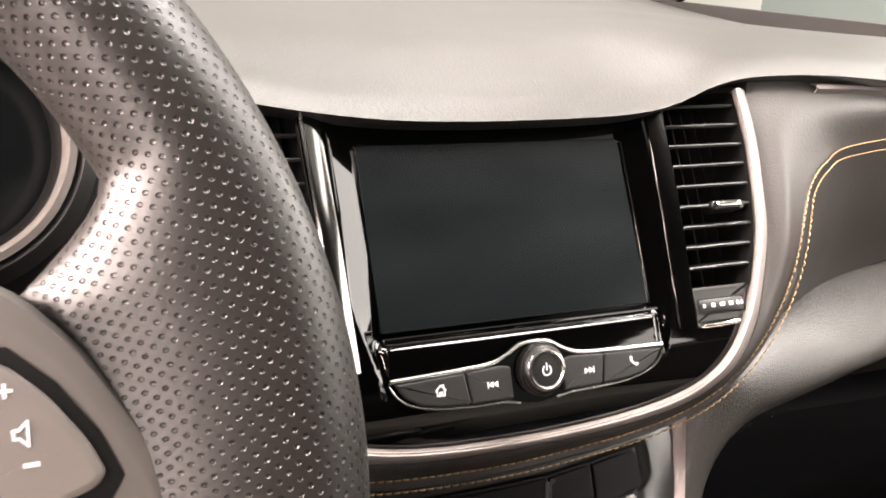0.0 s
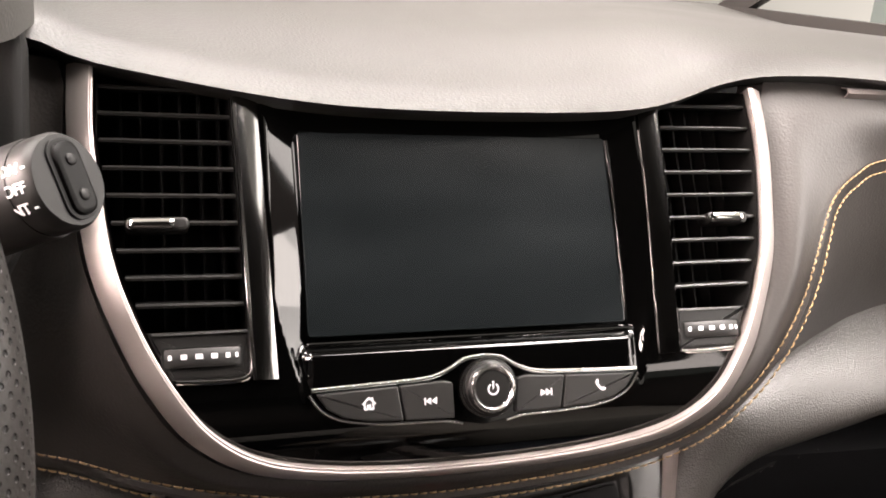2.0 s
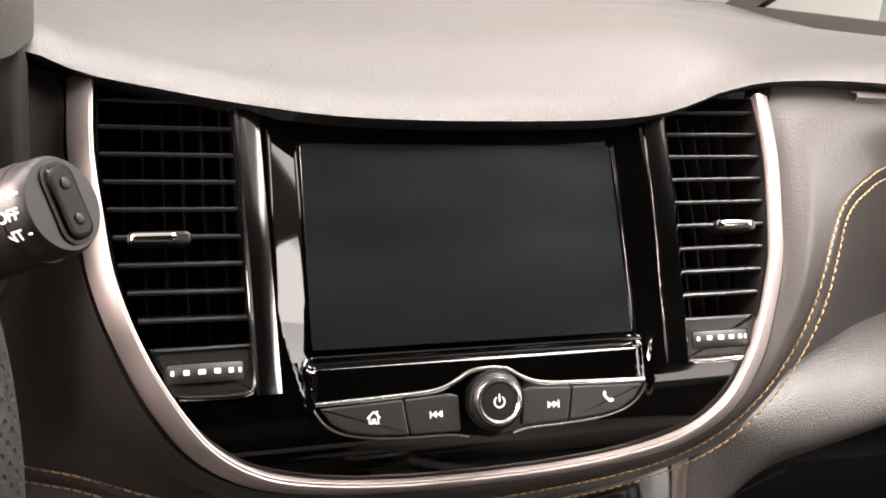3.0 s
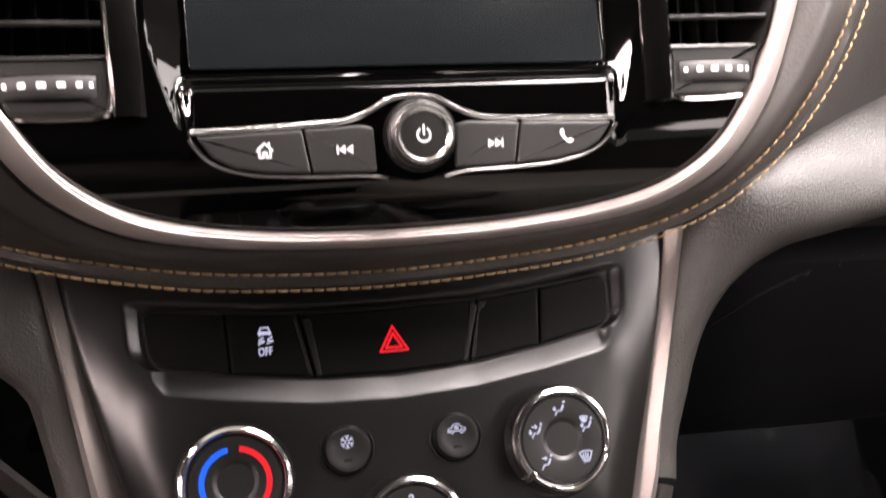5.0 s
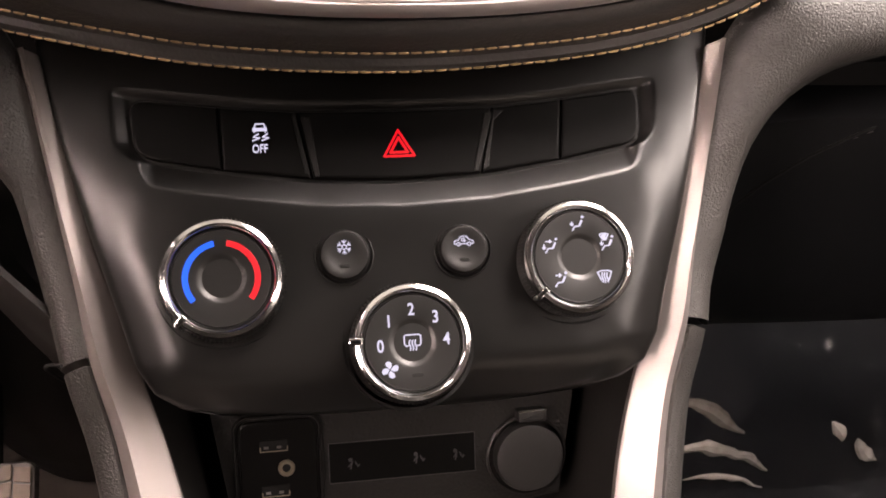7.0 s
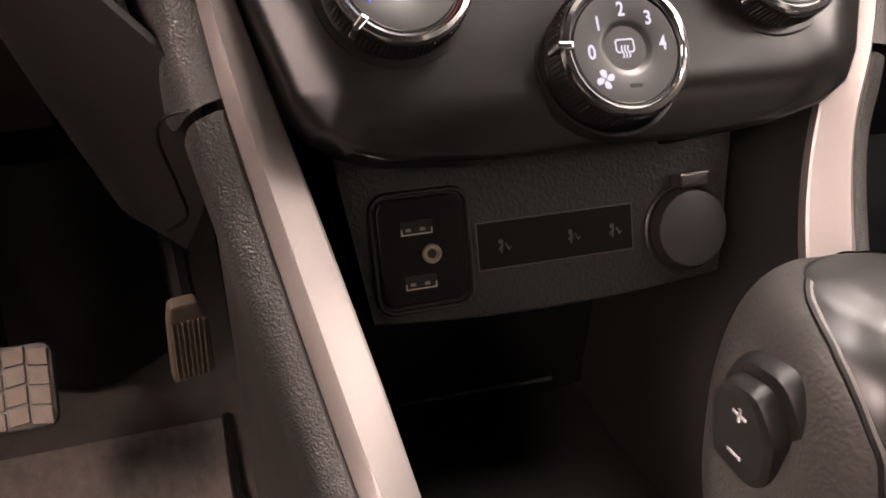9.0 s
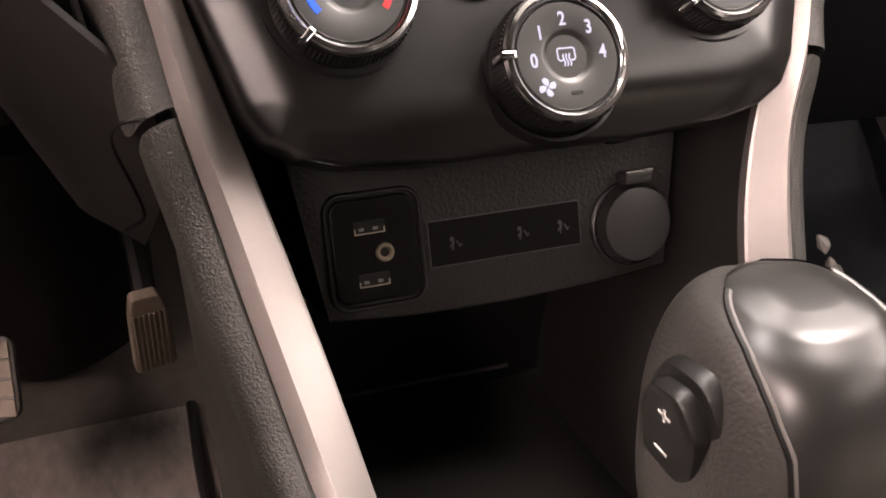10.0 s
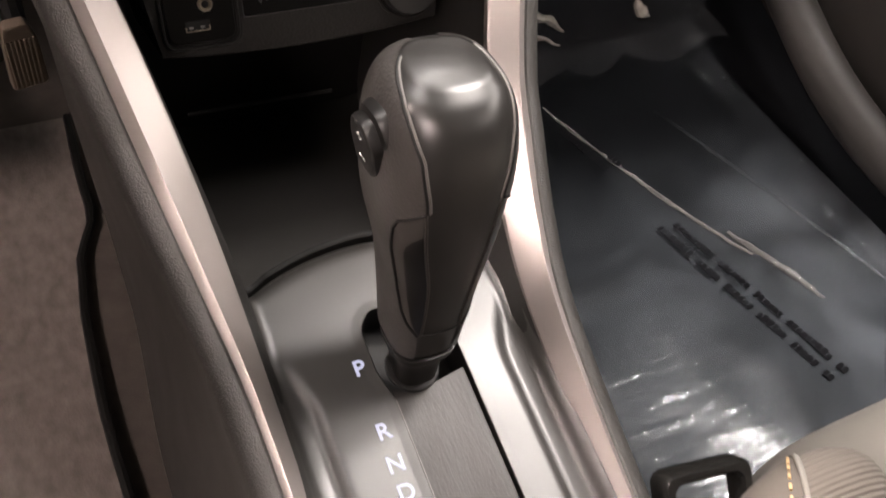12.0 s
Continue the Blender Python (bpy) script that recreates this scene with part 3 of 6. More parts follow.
bm = tube([bf.at(q.x, q.y, 0.0010) for q in spline([(a, b, 0) for a, b in BOTTOM[:-1]], 50)], 0.0008, 8)
part("chrome_frame", bm, DULL_CHROME, radio)
bm = tube([bf.at(-q.x, q.y, 0.0010) for q in spline([(a, b, 0) for a, b in BOTTOM[:-1]], 50)], 0.0008, 8)
part("chrome_frame", bm, DULL_CHROME, radio)


def symbol_lines(kind):
    c, s = math.cos, math.sin
    if kind == "home":
        return [[(-1, -0.05), (0, 0.9), (1, -0.05)], [(-0.7, 0.15), (-0.7, -0.9), (-0.2, -0.9), (-0.2, -0.3), (0.2, -0.3), (0.2, -0.9), (0.7, -0.9), (0.7, 0.15)], [(0.55, 0.5), (0.55, 0.9)]]
    if kind == "snow":
        return [[(c(a) * 0.3, s(a) * 0.3), (c(a), s(a))] for a in [k * math.pi / 3 + math.pi / 6 for k in range(6)]] + \
               [[(c(a + d) * 0.95, s(a + d) * 0.95), (c(a) * 0.62, s(a) * 0.62), (c(a - d) * 0.95, s(a - d) * 0.95)] for a in [k * math.pi / 3 + math.pi / 6 for k in range(6)] for d in (0.32,)] + \
               [[(c(k * math.pi / 3) * 0.34, s(k * math.pi / 3) * 0.34) for k in range(7)]]
    if kind == "recirc":
        return [[(-1, -0.28), (-0.95, 0.05), (-0.55, 0.12), (-0.3, 0.5), (0.3, 0.5), (0.6, 0.12), (1.0, 0.0), (1.0, -0.28), (0.75, -0.28)], [(0.35, -0.28), (-0.4, -0.28)], [(-0.75, -0.28), (-1, -0.28)],
                [(c(a) * 0.18 - 0.57, s(a) * 0.18 - 0.3) for a in [k * math.pi / 4 for k in range(9)]], [(c(a) * 0.18 + 0.55, s(a) * 0.18 - 0.3) for a in [k * math.pi / 4 for k in range(9)]],
                [(0.18, 0.28), (-0.2, 0.28), (-0.2, 0.02), (0.2, 0.02)], [(0.05, 0.14), (0.2, 0.02), (0.05, -0.1)]]
    if kind == "rear_screen":
        waves = [[(x + 0.09 * s(k * 1.3), -0.95 + 0.24 * k) for k in range(6)] for x in (-0.35, 0.0, 0.35)]
        return [[(-1, -0.2), (-1, 0.75), (-0.8, 0.9), (0.8, 0.9), (1, 0.75), (1, -0.2), (0.8, -0.4), (0.55, -0.4)], [(-0.55, -0.4), (-0.8, -0.4), (-1, -0.2)]] + waves
    if kind == "screen":
        waves = [[(x + 0.09 * s(k * 1.3), -0.85 + 0.26 * k) for k in range(6)] for x in (-0.35, 0.0, 0.35)]
        return [[(-0.55, -0.5), (-1, 0.55), (-0.5, 0.75), (0.5, 0.75), (1, 0.55), (0.55, -0.5)]] + waves
    sitting = [[(0.62, 0.42), (0.25, -0.30), (0.18, -0.38)], [(0.72, 0.38), (0.36, -0.32)], [(0.2, -0.35), (-0.35, -0.38), (-0.75, -0.92)], [(0.70, 0.88), (0.82, 0.98), (0.94, 0.88), (0.82, 0.78), (0.70, 0.88)], [(0.82, 0.82), (0.82, 0.94)]]
    if kind == "seat_low":
        return sitting + [[(-0.75, 0.25), (-0.75, -0.25)], [(-0.95, -0.02), (-0.75, -0.27), (-0.55, -0.02)]]
    if kind == "seat_face":
        return sitting + [[(-0.6, 0.6), (0.1, 0.6)], [(-0.1, 0.8), (0.12, 0.6), (-0.1, 0.4)]]
    if kind == "seat_both":
        return symbol_lines("seat_face") + [[(-0.95, 0.2), (-0.95, -0.4)], [(-1.15, -0.2), (-0.95, -0.42), (-0.75, -0.2)]]
    if kind == "seat_screen":
        return [[(u * 0.6 - 0.35, v * 0.55 + 0.75) for u, v in line] for line in symbol_lines("screen")] + [[(u, v - 0.15) for u, v in line] for line in symbol_lines("seat_low")]
    if kind == "traction":
        return [[(-0.5, 0.62), (-0.38, 1.0), (0.38, 1.0), (0.5, 0.62)]] + [[(-0.62, h), (0.62, h)] for h in (0.36, 0.46, 0.56)] + [[(-0.5, 0.2), (-0.5, 0.4)], [(0.5, 0.2), (0.5, 0.4)],
                [(-0.15, 0.05), (-0.6, -0.25), (-0.05, -0.35), (-0.7, -0.6)], [(0.7, 0.05), (0.25, -0.25), (0.8, -0.35), (0.15, -0.6)]]
    return []


def symbol(name, face, kind, u, v, size, width, d, mat, parent):
    lines = [[(u + x * size, v + y * size) for x, y in line] for line in symbol_lines(kind)]
    return part(name, strokes(face, lines, width, d), mat, parent)


def arrow_pair(face, u, v, size, way, d, mat, parent):
    bm = bmesh.new()
    for k in (-0.55, 0.45):
        x = u + way * size * k
        slab(face, [(x - way * size * 0.45, v + size * 0.6), (x - way * size * 0.45, v - size * 0.6), (x + way * size * 0.5, v)], d - 0.0003, d + 0.0002, 0.00005, bm)
    x = u + way * size * 1.05
    slab(face, [(x - size * 0.1, v - size * 0.6), (x + size * 0.1, v - size * 0.6), (x + size * 0.1, v + size * 0.6), (x - size * 0.1, v + size * 0.6)], d - 0.0003, d + 0.0002, 0.00005, bm)
    return part("symbol", bm, mat, parent)


KEY_SHAPES = [
    ("home_key", [(-0.0865, 0.0066), (-0.081, -0.0012), (-0.073, -0.0058), (-0.060, -0.0083), (-0.0432, -0.0092), (-0.0458, 0.0080)]),
    ("skip_back_key", [(-0.0449, 0.0080), (-0.0423, -0.0092), (-0.0165, -0.0098), (-0.0172, 0.0080), (-0.0225, 0.0092)]),
]
for name, poly in KEY_SHAPES:
    key = part(name, slab(bf, round_poly(poly, 0.0012), -0.001, 0.0030, 0.0009), KEY_SATIN, radio, "satin black key with a pale symbol")
    other = part({"home_key": "phone_key", "skip_back_key": "skip_forward_key"}[name], slab(bf, round_poly([(-u, v) for u, v in reversed(poly)], 0.0012), -0.001, 0.0030, 0.0009), KEY_SATIN, radio, "satin black key with a pale symbol")
    if name == "home_key":
        symbol("symbol", bf, "home", -0.0608, 0.0006, 0.0031, 0.0008, 0.0031, WHITE, key)
        handset = [(-0.0026, 0.0026), (-0.0016, 0.0032), (-0.0008, 0.0016), (-0.0014, 0.0008), (0.0008, -0.0014), (0.0018, -0.0008), (0.0032, -0.0017), (0.0026, -0.0028), (0.0010, -0.0030), (-0.0018, -0.0006), (-0.0029, 0.0014)]
        part("symbol", slab(bf, [(0.0655 + a, 0.0012 + b) for a, b in handset], 0.0028, 0.0033, 0.0001), WHITE, other)
    else:
        arrow_pair(bf, -0.0290, -0.0004, 0.0030, -1, 0.0031, WHITE, key)
        arrow_pair(bf, 0.0338, -0.0004, 0.0030, 1, 0.0031, WHITE, other)

knob = part("power_knob", lathe(bf, 0.0020, 0.0042, [(0.0132, -0.001), (0.0132, 0.004), (0.0142, 0.0052), (0.0133, 0.0056), (0.0132, 0.0078), (0.0125, 0.0084)], 64), SATIN, radio, "black volume knob with a knurled rim")
bm = bmesh.new()
for k in range(72):
    a = 2 * math.pi * k / 72
    p = [bf.at(0.0020 + r * math.cos(a), 0.0042 + r * math.sin(a), d) for r, d in ((0.0149, 0.0005), (0.0149, 0.0045), (0.0142, 0.0055))]
    tube(p, 0.00035, 4, bm)
part("knurling", bm, SATIN, knob, kind="stuff")
part("chrome_ring", lathe(bf, 0.0020, 0.0042, [(0.0121, 0.005), (0.0122, 0.0092), (0.0117, 0.0102), (0.0105, 0.0104), (0.0096, 0.0094), (0.0096, 0.006)], 64), DULL_CHROME, knob, "chrome ring")
part("cap", lathe(bf, 0.0020, 0.0042, [(0.0095, 0.005), (0.0095, 0.0088), (0.0091, 0.0092), (0.006, 0.0094), (0.0005, 0.0094)], 48), SATIN, knob)
pw = [[(0.0020 + 0.0027 * math.sin(a), 0.0040 + 0.0027 * math.cos(a)) for a in [radians(35 + 290 * k / 18) for k in range(19)]], [(0.0020, 0.0044), (0.0020, 0.0078)]]
part("symbol", strokes(bf, pw, 0.0007, 0.0095), WHITE, knob)


# ---- the two air vents ----
def vent(s):
    ob = thing("air_vent", "black slatted air vent with a chrome tab and a thumbwheel", "vent", (s * 0.15, 0.08, 0.70), group="centre air vents")
    inner = lambda z: 0.1165 + 0.0045 * (z - 0.706) / 0.125
    outer = lambda z: ring_half(z) - 0.006
    zs = [0.724 + (0.836 - 0.724) * k / 24 for k in range(25)]
    # duct: four walls that run back into the dash, and a dark end
    rows = []
    for back in (0.002, -0.012, -0.030, -0.055):
        line = [pod(s * inner(z), z, back) for z in zs] + [pod(s * (inner(0.836) + (outer(0.836) - inner(0.836)) * k / 8), 0.836, back) for k in range(1, 9)] + [pod(s * outer(z), min(z, 0.836), back) for z in reversed(zs)] + [pod(s * (outer(0.724) + (inner(0.724) - outer(0.724)) * k / 8), 0.724, back) for k in range(1, 8)]
        rows.append(line)
    bm = loft(rows, closed=True)
    bm.faces.new([v for v in bm.verts][-len(rows[0]):])
    part("duct", bm, DARK, ob)
    # slats
    for k in range(9):
        z = 0.7357 + 0.01157 * k
        a, b = inner(z) + 0.0008, outer(z) - 0.0006
        if k == 8:
            a = inner(z) + 0.014 if s < 0 else inner(z) + 0.006
        bm = bmesh.new()
        n = 12
        sec = [(0.0, 0.0012), (-0.0012, 0.0006), (-0.0012, -0.0006), (0.0, -0.0010), (0.014, -0.0046), (0.014, -0.0030)]
        rws = []
        for j in range(n + 1):
            x = a + (b - a) * j / n
            y0 = pod(0, z, -0.0015).y
            rws.append([Vector((s * x, y0 + dy, z + dz + 0.0006 * j / n)) for dy, dz in sec])
        loft(rws, closed=True, bm=bm, caps=True)
        part("slat", bm, SATIN, ob)
    # upright vanes behind
    for j in range(6):
        x = inner(0.78) + 0.006 + 0.0095 * j
        rws = []
        for z in [0.727 + 0.0105 * q for q in range(11)]:
            if x > outer(min(z, 0.83)) - 0.002:
                continue
            p = pod(s * x, z, -0.019)
            rws.append([p + Vector((dx, dy, 0)) for dx, dy in ((-0.0006, 0), (0.0006, 0), (0.0006, 0.014), (-0.0006, 0.014))])
        if len(rws) > 1:
            part("vane", loft(rws, closed=True, caps=True), DARK, ob)
    tab_z, tx = 0.7357 + 0.01157 * 3, 0.158
    tf = Face(pod(s * tx, tab_z, -0.001), 0.55)
    tab = part("tab", slab(tf, rounded(-0.0135, -0.0030, 0.0155 if s < 0 else 0.0135, 0.0036, 0.003), -0.008, 0.0030, 0.0014), SATIN, ob, "black sliding tab with a chrome front")
    part("tab_front", slab(tf, rounded(-0.0122, -0.0026, 0.0090, 0.0028, 0.0025), 0.0022, 0.0062, 0.0022), CHROME, tab, "chrome front")
    # lower block with the thumbwheel
    zb, zt = 0.7055, 0.7255
    ff = pod_face(0.7155)
    v0, v1 = -0.0115, 0.0115
    poly = [(s * inner(zb), v0), (s * (outer(zb + 0.003) - 0.001), v0), (s * outer(0.716), 0.0), (s * outer(zt), v1), (s * inner(zt), v1)]
    block = part("wheel_block", slab(ff, round_poly(poly, 0.001), -0.012, 0.0010, 0.0015), SATIN, ob)
    cx = 0.1385
    part("wheel_slot", slab(ff, rounded(s * cx - 0.0185, -0.0062, s * cx + 0.0185, 0.0042, 0.0015), 0.0004, 0.0013, 0.0001), DARK, block)
    rws = []
    for q in range(13):
        t = -1 + q / 6
        x = s * cx + 0.0172 * t
        bulge = 0.0052 * math.sqrt(max(0, 1 - 0.75 * t * t))
        rws.append([ff.at(x, -0.001 + vv, bulge * f - 0.001) for vv, f in ((-0.0046, 0.0), (-0.0042, 0.8), (-0.0026, 1.0), (0.0026, 1.0), (0.0042, 0.8), (0.0046, 0.0))])
    wheel = part("thumbwheel", loft(rws, 0.001), RUBBER, block, "black thumbwheel with white marks")
    bm = bmesh.new()
    for k, (t, w) in enumerate(((-0.86, 0.0008), (-0.5, 0.0014), (-0.1, 0.0017), (0.3, 0.0015), (0.66, 0.0011), (0.9, 0.0007))):
        x, hgt = s * cx + 0.0172 * t, 0.0052 * math.sqrt(1 - 0.75 * t * t) - 0.001
        slab(ff, round_poly([(x - w, -0.0018), (x + w, -0.0018), (x + w, 0.0006), (x - w, 0.0006)], 0.0005), hgt - 0.001, hgt + 0.0004, 0.0001, bm)
    part("scale_print", bm, WHITE, wheel, "white printed scale", kind="stuff")
    bm = tube(spline([pod(s * (inner(0.825) - 0.0012), 0.826, 0.0005), pod(s * (inner(0.78) - 0.0012), 0.78, 0.001), pod(s * (inner(0.73) - 0.0010), 0.73, 0.001), pod(s * (inner(0.712) - 0.0008), 0.7095, 0.001), pod(s * (inner(0.706) + 0.003), 0.7048, 0.001), pod(s * 0.135, 0.7042, 0.001), pod(s * (outer(0.7048) - 0.001), 0.7048, 0.001)], 60), 0.0012, 8)
    part("chrome_edge", bm, CHROME, ob, "bright polished edge line")
    # glossy pillar between vent and screen
    rws = []
    for z in [0.704 + 0.0033 * q for q in range(38)]:
        rws.append([pod(s * (inner(z) - 0.0025 + dx), z, dd) for dx, dd in ((-0.0105, -0.001), (-0.0100, 0.0014), (-0.0045, 0.0040), (0.0006, 0.0046), (0.0020, 0.0036), (0.0024, -0.004))])
    part("pillar", loft(rws, 0.001), SMOKED, ob, "smoked chrome pillar")
    return ob


for s in (-1, 1):
    vent(s)

# ---- climate control panel ----
climate = thing("climate_control_panel", "satin black climate control panel with three chrome-ringed knobs", "control panel", (0, 0.03, 0.48))
HF = Face((0, 0.02, 0.54), 0.73)
V_OF = math.sqrt(1 + 0.73 ** 2)
hv = lambda z: (z - 0.54) * V_OF
HALF_W = [(0.4805, 0.0), (0.4812, 0.045), (0.4835, 0.085), (0.487, 0.1015), (0.493, 0.113), (0.503, 0.1205), (0.520, 0.1265), (0.545, 0.1355), (0.578, 0.1455), (0.614, 0.1555), (0.63, 0.159)]
ROW_TOP = [(0.0, 0.5915), (0.045, 0.5921), (0.08, 0.5946), (0.1134, 0.5980), (0.13, 0.5995)]
ROW_LOW = [(0.0, 0.5641), (0.04, 0.5655), (0.0775, 0.5697), (0.102, 0.5732), (0.13, 0.578)]


def scoop(x, z):
    """Depth of the recess that holds the button row, with a wide lip below it."""
    ax = abs(x)
    low, top = interp(ax, ROW_LOW), interp(ax, ROW_TOP)
    side = interp(z, [(0.568, 0.1168), (0.598, 0.1193)])
    up = min(0.009, max(0, (z - low) * V_OF))
    side -= 0.009 - math.sqrt(0.009 ** 2 - (0.009 - up) ** 2)
    b = max(0, low - z) * V_OF / 0.0115
    w = max(0, ax - side) / 0.0065
    t = max(0, z - top) * V_OF / 0.0032
    e = min(1, math.sqrt(b * b + w * w + t * t))
    down = max(0, low - z) * V_OF
    chin = 0.0010 * (1 - max(0, 1 - down / 0.0115)) * smooth(0.040, 0.0125, down) * smooth(0.128, 0.112, ax)
    return chin - 0.0034 * (1 - e)


def crown(z):
    """The face curls back below the button row."""
    return -0.35 * (max(0, 0.562 - z) * V_OF) ** 2


cols = []
for k in range(241):
    t = -1 + 2 * k / 240
    col = []
    for j in range(171):
        q = j / 170
        z = 0.628 - q * (0.628 - 0.4812)
        w = interp(z, HALF_W)
        x = t * w
        fall = 0.0
        gap_a, gap_b = (1 - abs(t)) * w, (z - 0.4808) * 1.24
        edge_gap = min(gap_a, gap_b) - max(0.016 - abs(gap_a - gap_b), 0) ** 2 / 0.064
        steep = 1.05 * (smooth(0.60, 0.515, z) * 0.8 + 0.2) * (1 - 0.5 * smooth(-0.008, 0.012, gap_b - gap_a))
        over = 0.0165 - edge_gap
        fall = -steep * 0.5 * (over + math.sqrt(over * over + 0.0075 ** 2))
        edge_gap = max(edge_gap, 0.0)
        if edge_gap < 0.004:
            fall -= 0.004 * (1 - math.sqrt(max(0, 1 - (1 - edge_gap / 0.004) ** 2))) * (0.3 + 0.7 * smooth(0.58, 0.52, z))
        col.append(HF.at(x, hv(z), scoop(x, z) + crown(z) + fall))
    col += [col[-1] + Vector((0, 0.006, -0.0025)), col[-1] + Vector((0, 0.020, -0.002)), col[-1] + Vector((0, 0.045, 0.004))]
    cols.append(col)
side_l = [q + Vector((0.0, 0.02, -0.012)) for q in cols[0]]
side_r = [q + Vector((0.0, 0.02, -0.012)) for q in cols[-1]]
part("panel_body", loft([side_l] + cols + [side_r]), PANEL_SATIN, climate, "satin black moulded panel", sharp=70)

# a dark slab puts in the shade of the gap round the five buttons
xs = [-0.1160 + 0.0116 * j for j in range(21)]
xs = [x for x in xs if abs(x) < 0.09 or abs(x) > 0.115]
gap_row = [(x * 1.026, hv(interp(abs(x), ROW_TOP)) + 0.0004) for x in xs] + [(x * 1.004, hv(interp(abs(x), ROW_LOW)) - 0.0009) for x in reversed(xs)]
part("button_gap_shade", slab(HF, round_poly(gap_row, 0.0085), -0.010, -0.0031, 0.0001), DARK, climate)

# the row of five buttons
CUTS = [(-0.1190, -0.1165), (-0.0803, -0.0790), (-0.0455, -0.0400), (0.0448, 0.0378), (0.0790, 0.0757), (0.1185, 0.1160)]
for k, name in enumerate(("blank_button", "traction_button", "hazard_button", "blank_button", "blank_button")):
    (t0, b0), (t1, b1) = CUTS[k], CUTS[k + 1]
    g = 0.0005
    top = [(t0 + g + (t1 - t0 - 2 * g) * j / 6, 0) for j in range(7)]
    bot = [(b1 - g - (b1 - b0 - 2 * g) * j / 6, 0) for j in range(7)]
    poly = [(x, hv(interp(abs(x), ROW_TOP)) - 0.0012) for x, _ in top] + [(x, hv(interp(abs(x), ROW_LOW)) + 0.0010) for x, _ in bot]
    if k in (0, 4):
        # only the outer end is rounded
        a, b, c, d = poly[0], poly[6], poly[7], poly[13]
        quad = round_poly([a, b, c, d], 0.0078)
        square = [a, b, c, d]
        poly = quad[:5] + square[1:3] + quad[15:] if k == 0 else square[:1] + quad[5:15] + square[3:]
    tall = -0.0002 if name == "hazard_button" else -0.0008
    key = part(name, slab(HF, poly, -0.013, tall, 0.0012), BUTTON, climate, {"blank_button": "blank satin black button", "traction_button": "black button with a lit white symbol", "hazard_button": "wide black button with a lit red triangle"}[name])
    if name == "traction_button":
        symbol("symbol", HF, "traction", -0.0620, hv(0.5832), 0.0048, 0.00062, tall, LIT_WHITE, key)
        part("lettering", lettering(HF, "OFF", -0.0622, hv(0.5778), 0.0054, tall, narrow=0.72), LIT_WHITE, key)
        part("facet", slab(HF, [(-0.0478, hv(0.5895)), (-0.0462, hv(0.5895)), (-0.0408, hv(0.568)), (-0.0428, hv(0.568))], tall - 0.001, tall + 0.0004, 0.0003), SATIN, key)
    if name == "hazard_button":
        for r, wide in ((0.0080, 0.0010), (0.0046, 0.0011)):
            tri = [(r * math.sin(a), hv(0.5764) + 0.0003 + r * math.cos(a)) for a in (0, 2 * math.pi / 3, 4 * math.pi / 3)]
            part("symbol", strokes(HF, [tri], wide, tall, closed=(0,)), LIT_RED, key)
        for x_t, x_b, w in ((-0.0448, -0.0395, 0.005), (0.0398, 0.0330, 0.005)):
            part("facet", slab(HF, [(x_b + 0.0010, hv(0.5668)), (x_b + w - 0.002, hv(0.5668)), (x_t + w, hv(0.5888)), (x_t + 0.001, hv(0.5888))], tall - 0.001, tall + 0.0005, 0.0004), SATIN, key)
    if k == 3:
        part("facet", slab(HF, [(0.0386, hv(0.5675)), (0.0412, hv(0.5685)), (0.0452, hv(0.586)), (0.0500, hv(0.5895)), (0.0455, hv(0.5900))], tall - 0.001, tall + 0.0005, 0.0004), SATIN, key)


DIAL = Face(HF.at(0, 0, 0.0010), 0.73)


def dial(u, z, label, pointer):
    v = hv(z)
    HF = DIAL
    ob = part("dial", lathe(HF, u, v, [(0.0268, -0.012), (0.0262, 0.006), (0.0256, 0.0095)], 64), SATIN, climate, label)
    part("dial_well", lathe(HF, u, v, [(0.0300, -0.011), (0.0298, -0.0030), (0.0284, -0.0034), (0.0270, -0.011)], 56), DARK, ob)
    bm = bmesh.new()
    for k in range(90):
        a = 2 * math.pi * k / 90
        tube([HF.at(u + r * math.cos(a), v + r * math.sin(a), d) for r, d in ((0.0268, 0.001), (0.0262, 0.0085))], 0.0004, 4, bm)
    part("knurling", bm, SATIN, ob, kind="stuff")
    part("chrome_ring", lathe(HF, u, v, [(0.0254, 0.007), (0.0257, 0.0098), (0.0250, 0.0118), (0.0234, 0.0124), (0.0222, 0.0116), (0.0215, 0.0098), (0.0214, 0.007)], 72), DIAL_CHROME, ob, "chrome ring")
    part("cap", lathe(HF, u, v, [(0.0212, 0.006), (0.0211, 0.0098), (0.0205, 0.0106), (0.0110, 0.0107), (0.0095, 0.0103), (0.0075, 0.0090), (0.004, 0.0081), (0.0004, 0.0078)], 64), SATIN, ob, "satin black cap with a dished middle")
    p = radians(pointer)
    pf = Face(HF.at(u + 0.0245 * math.cos(p), v + 0.0245 * math.sin(p), 0.0), right=HF.r * math.cos(p) + HF.u * math.sin(p), up=HF.u * math.cos(p) - HF.r * math.sin(p))
    part("pointer", slab(pf, round_poly([(-0.0028, -0.0016), (0.0030, -0.0014), (0.0036, 0.0), (0.0030, 0.0014), (-0.0028, 0.0016)], 0.0006), 0.004, 0.0132, 0.0008), DIAL_CHROME, ob, "chrome pointer")
    return ob


HOT = dial(-0.0805, 0.5308, "black temperature dial with a blue and a red arc", 225)
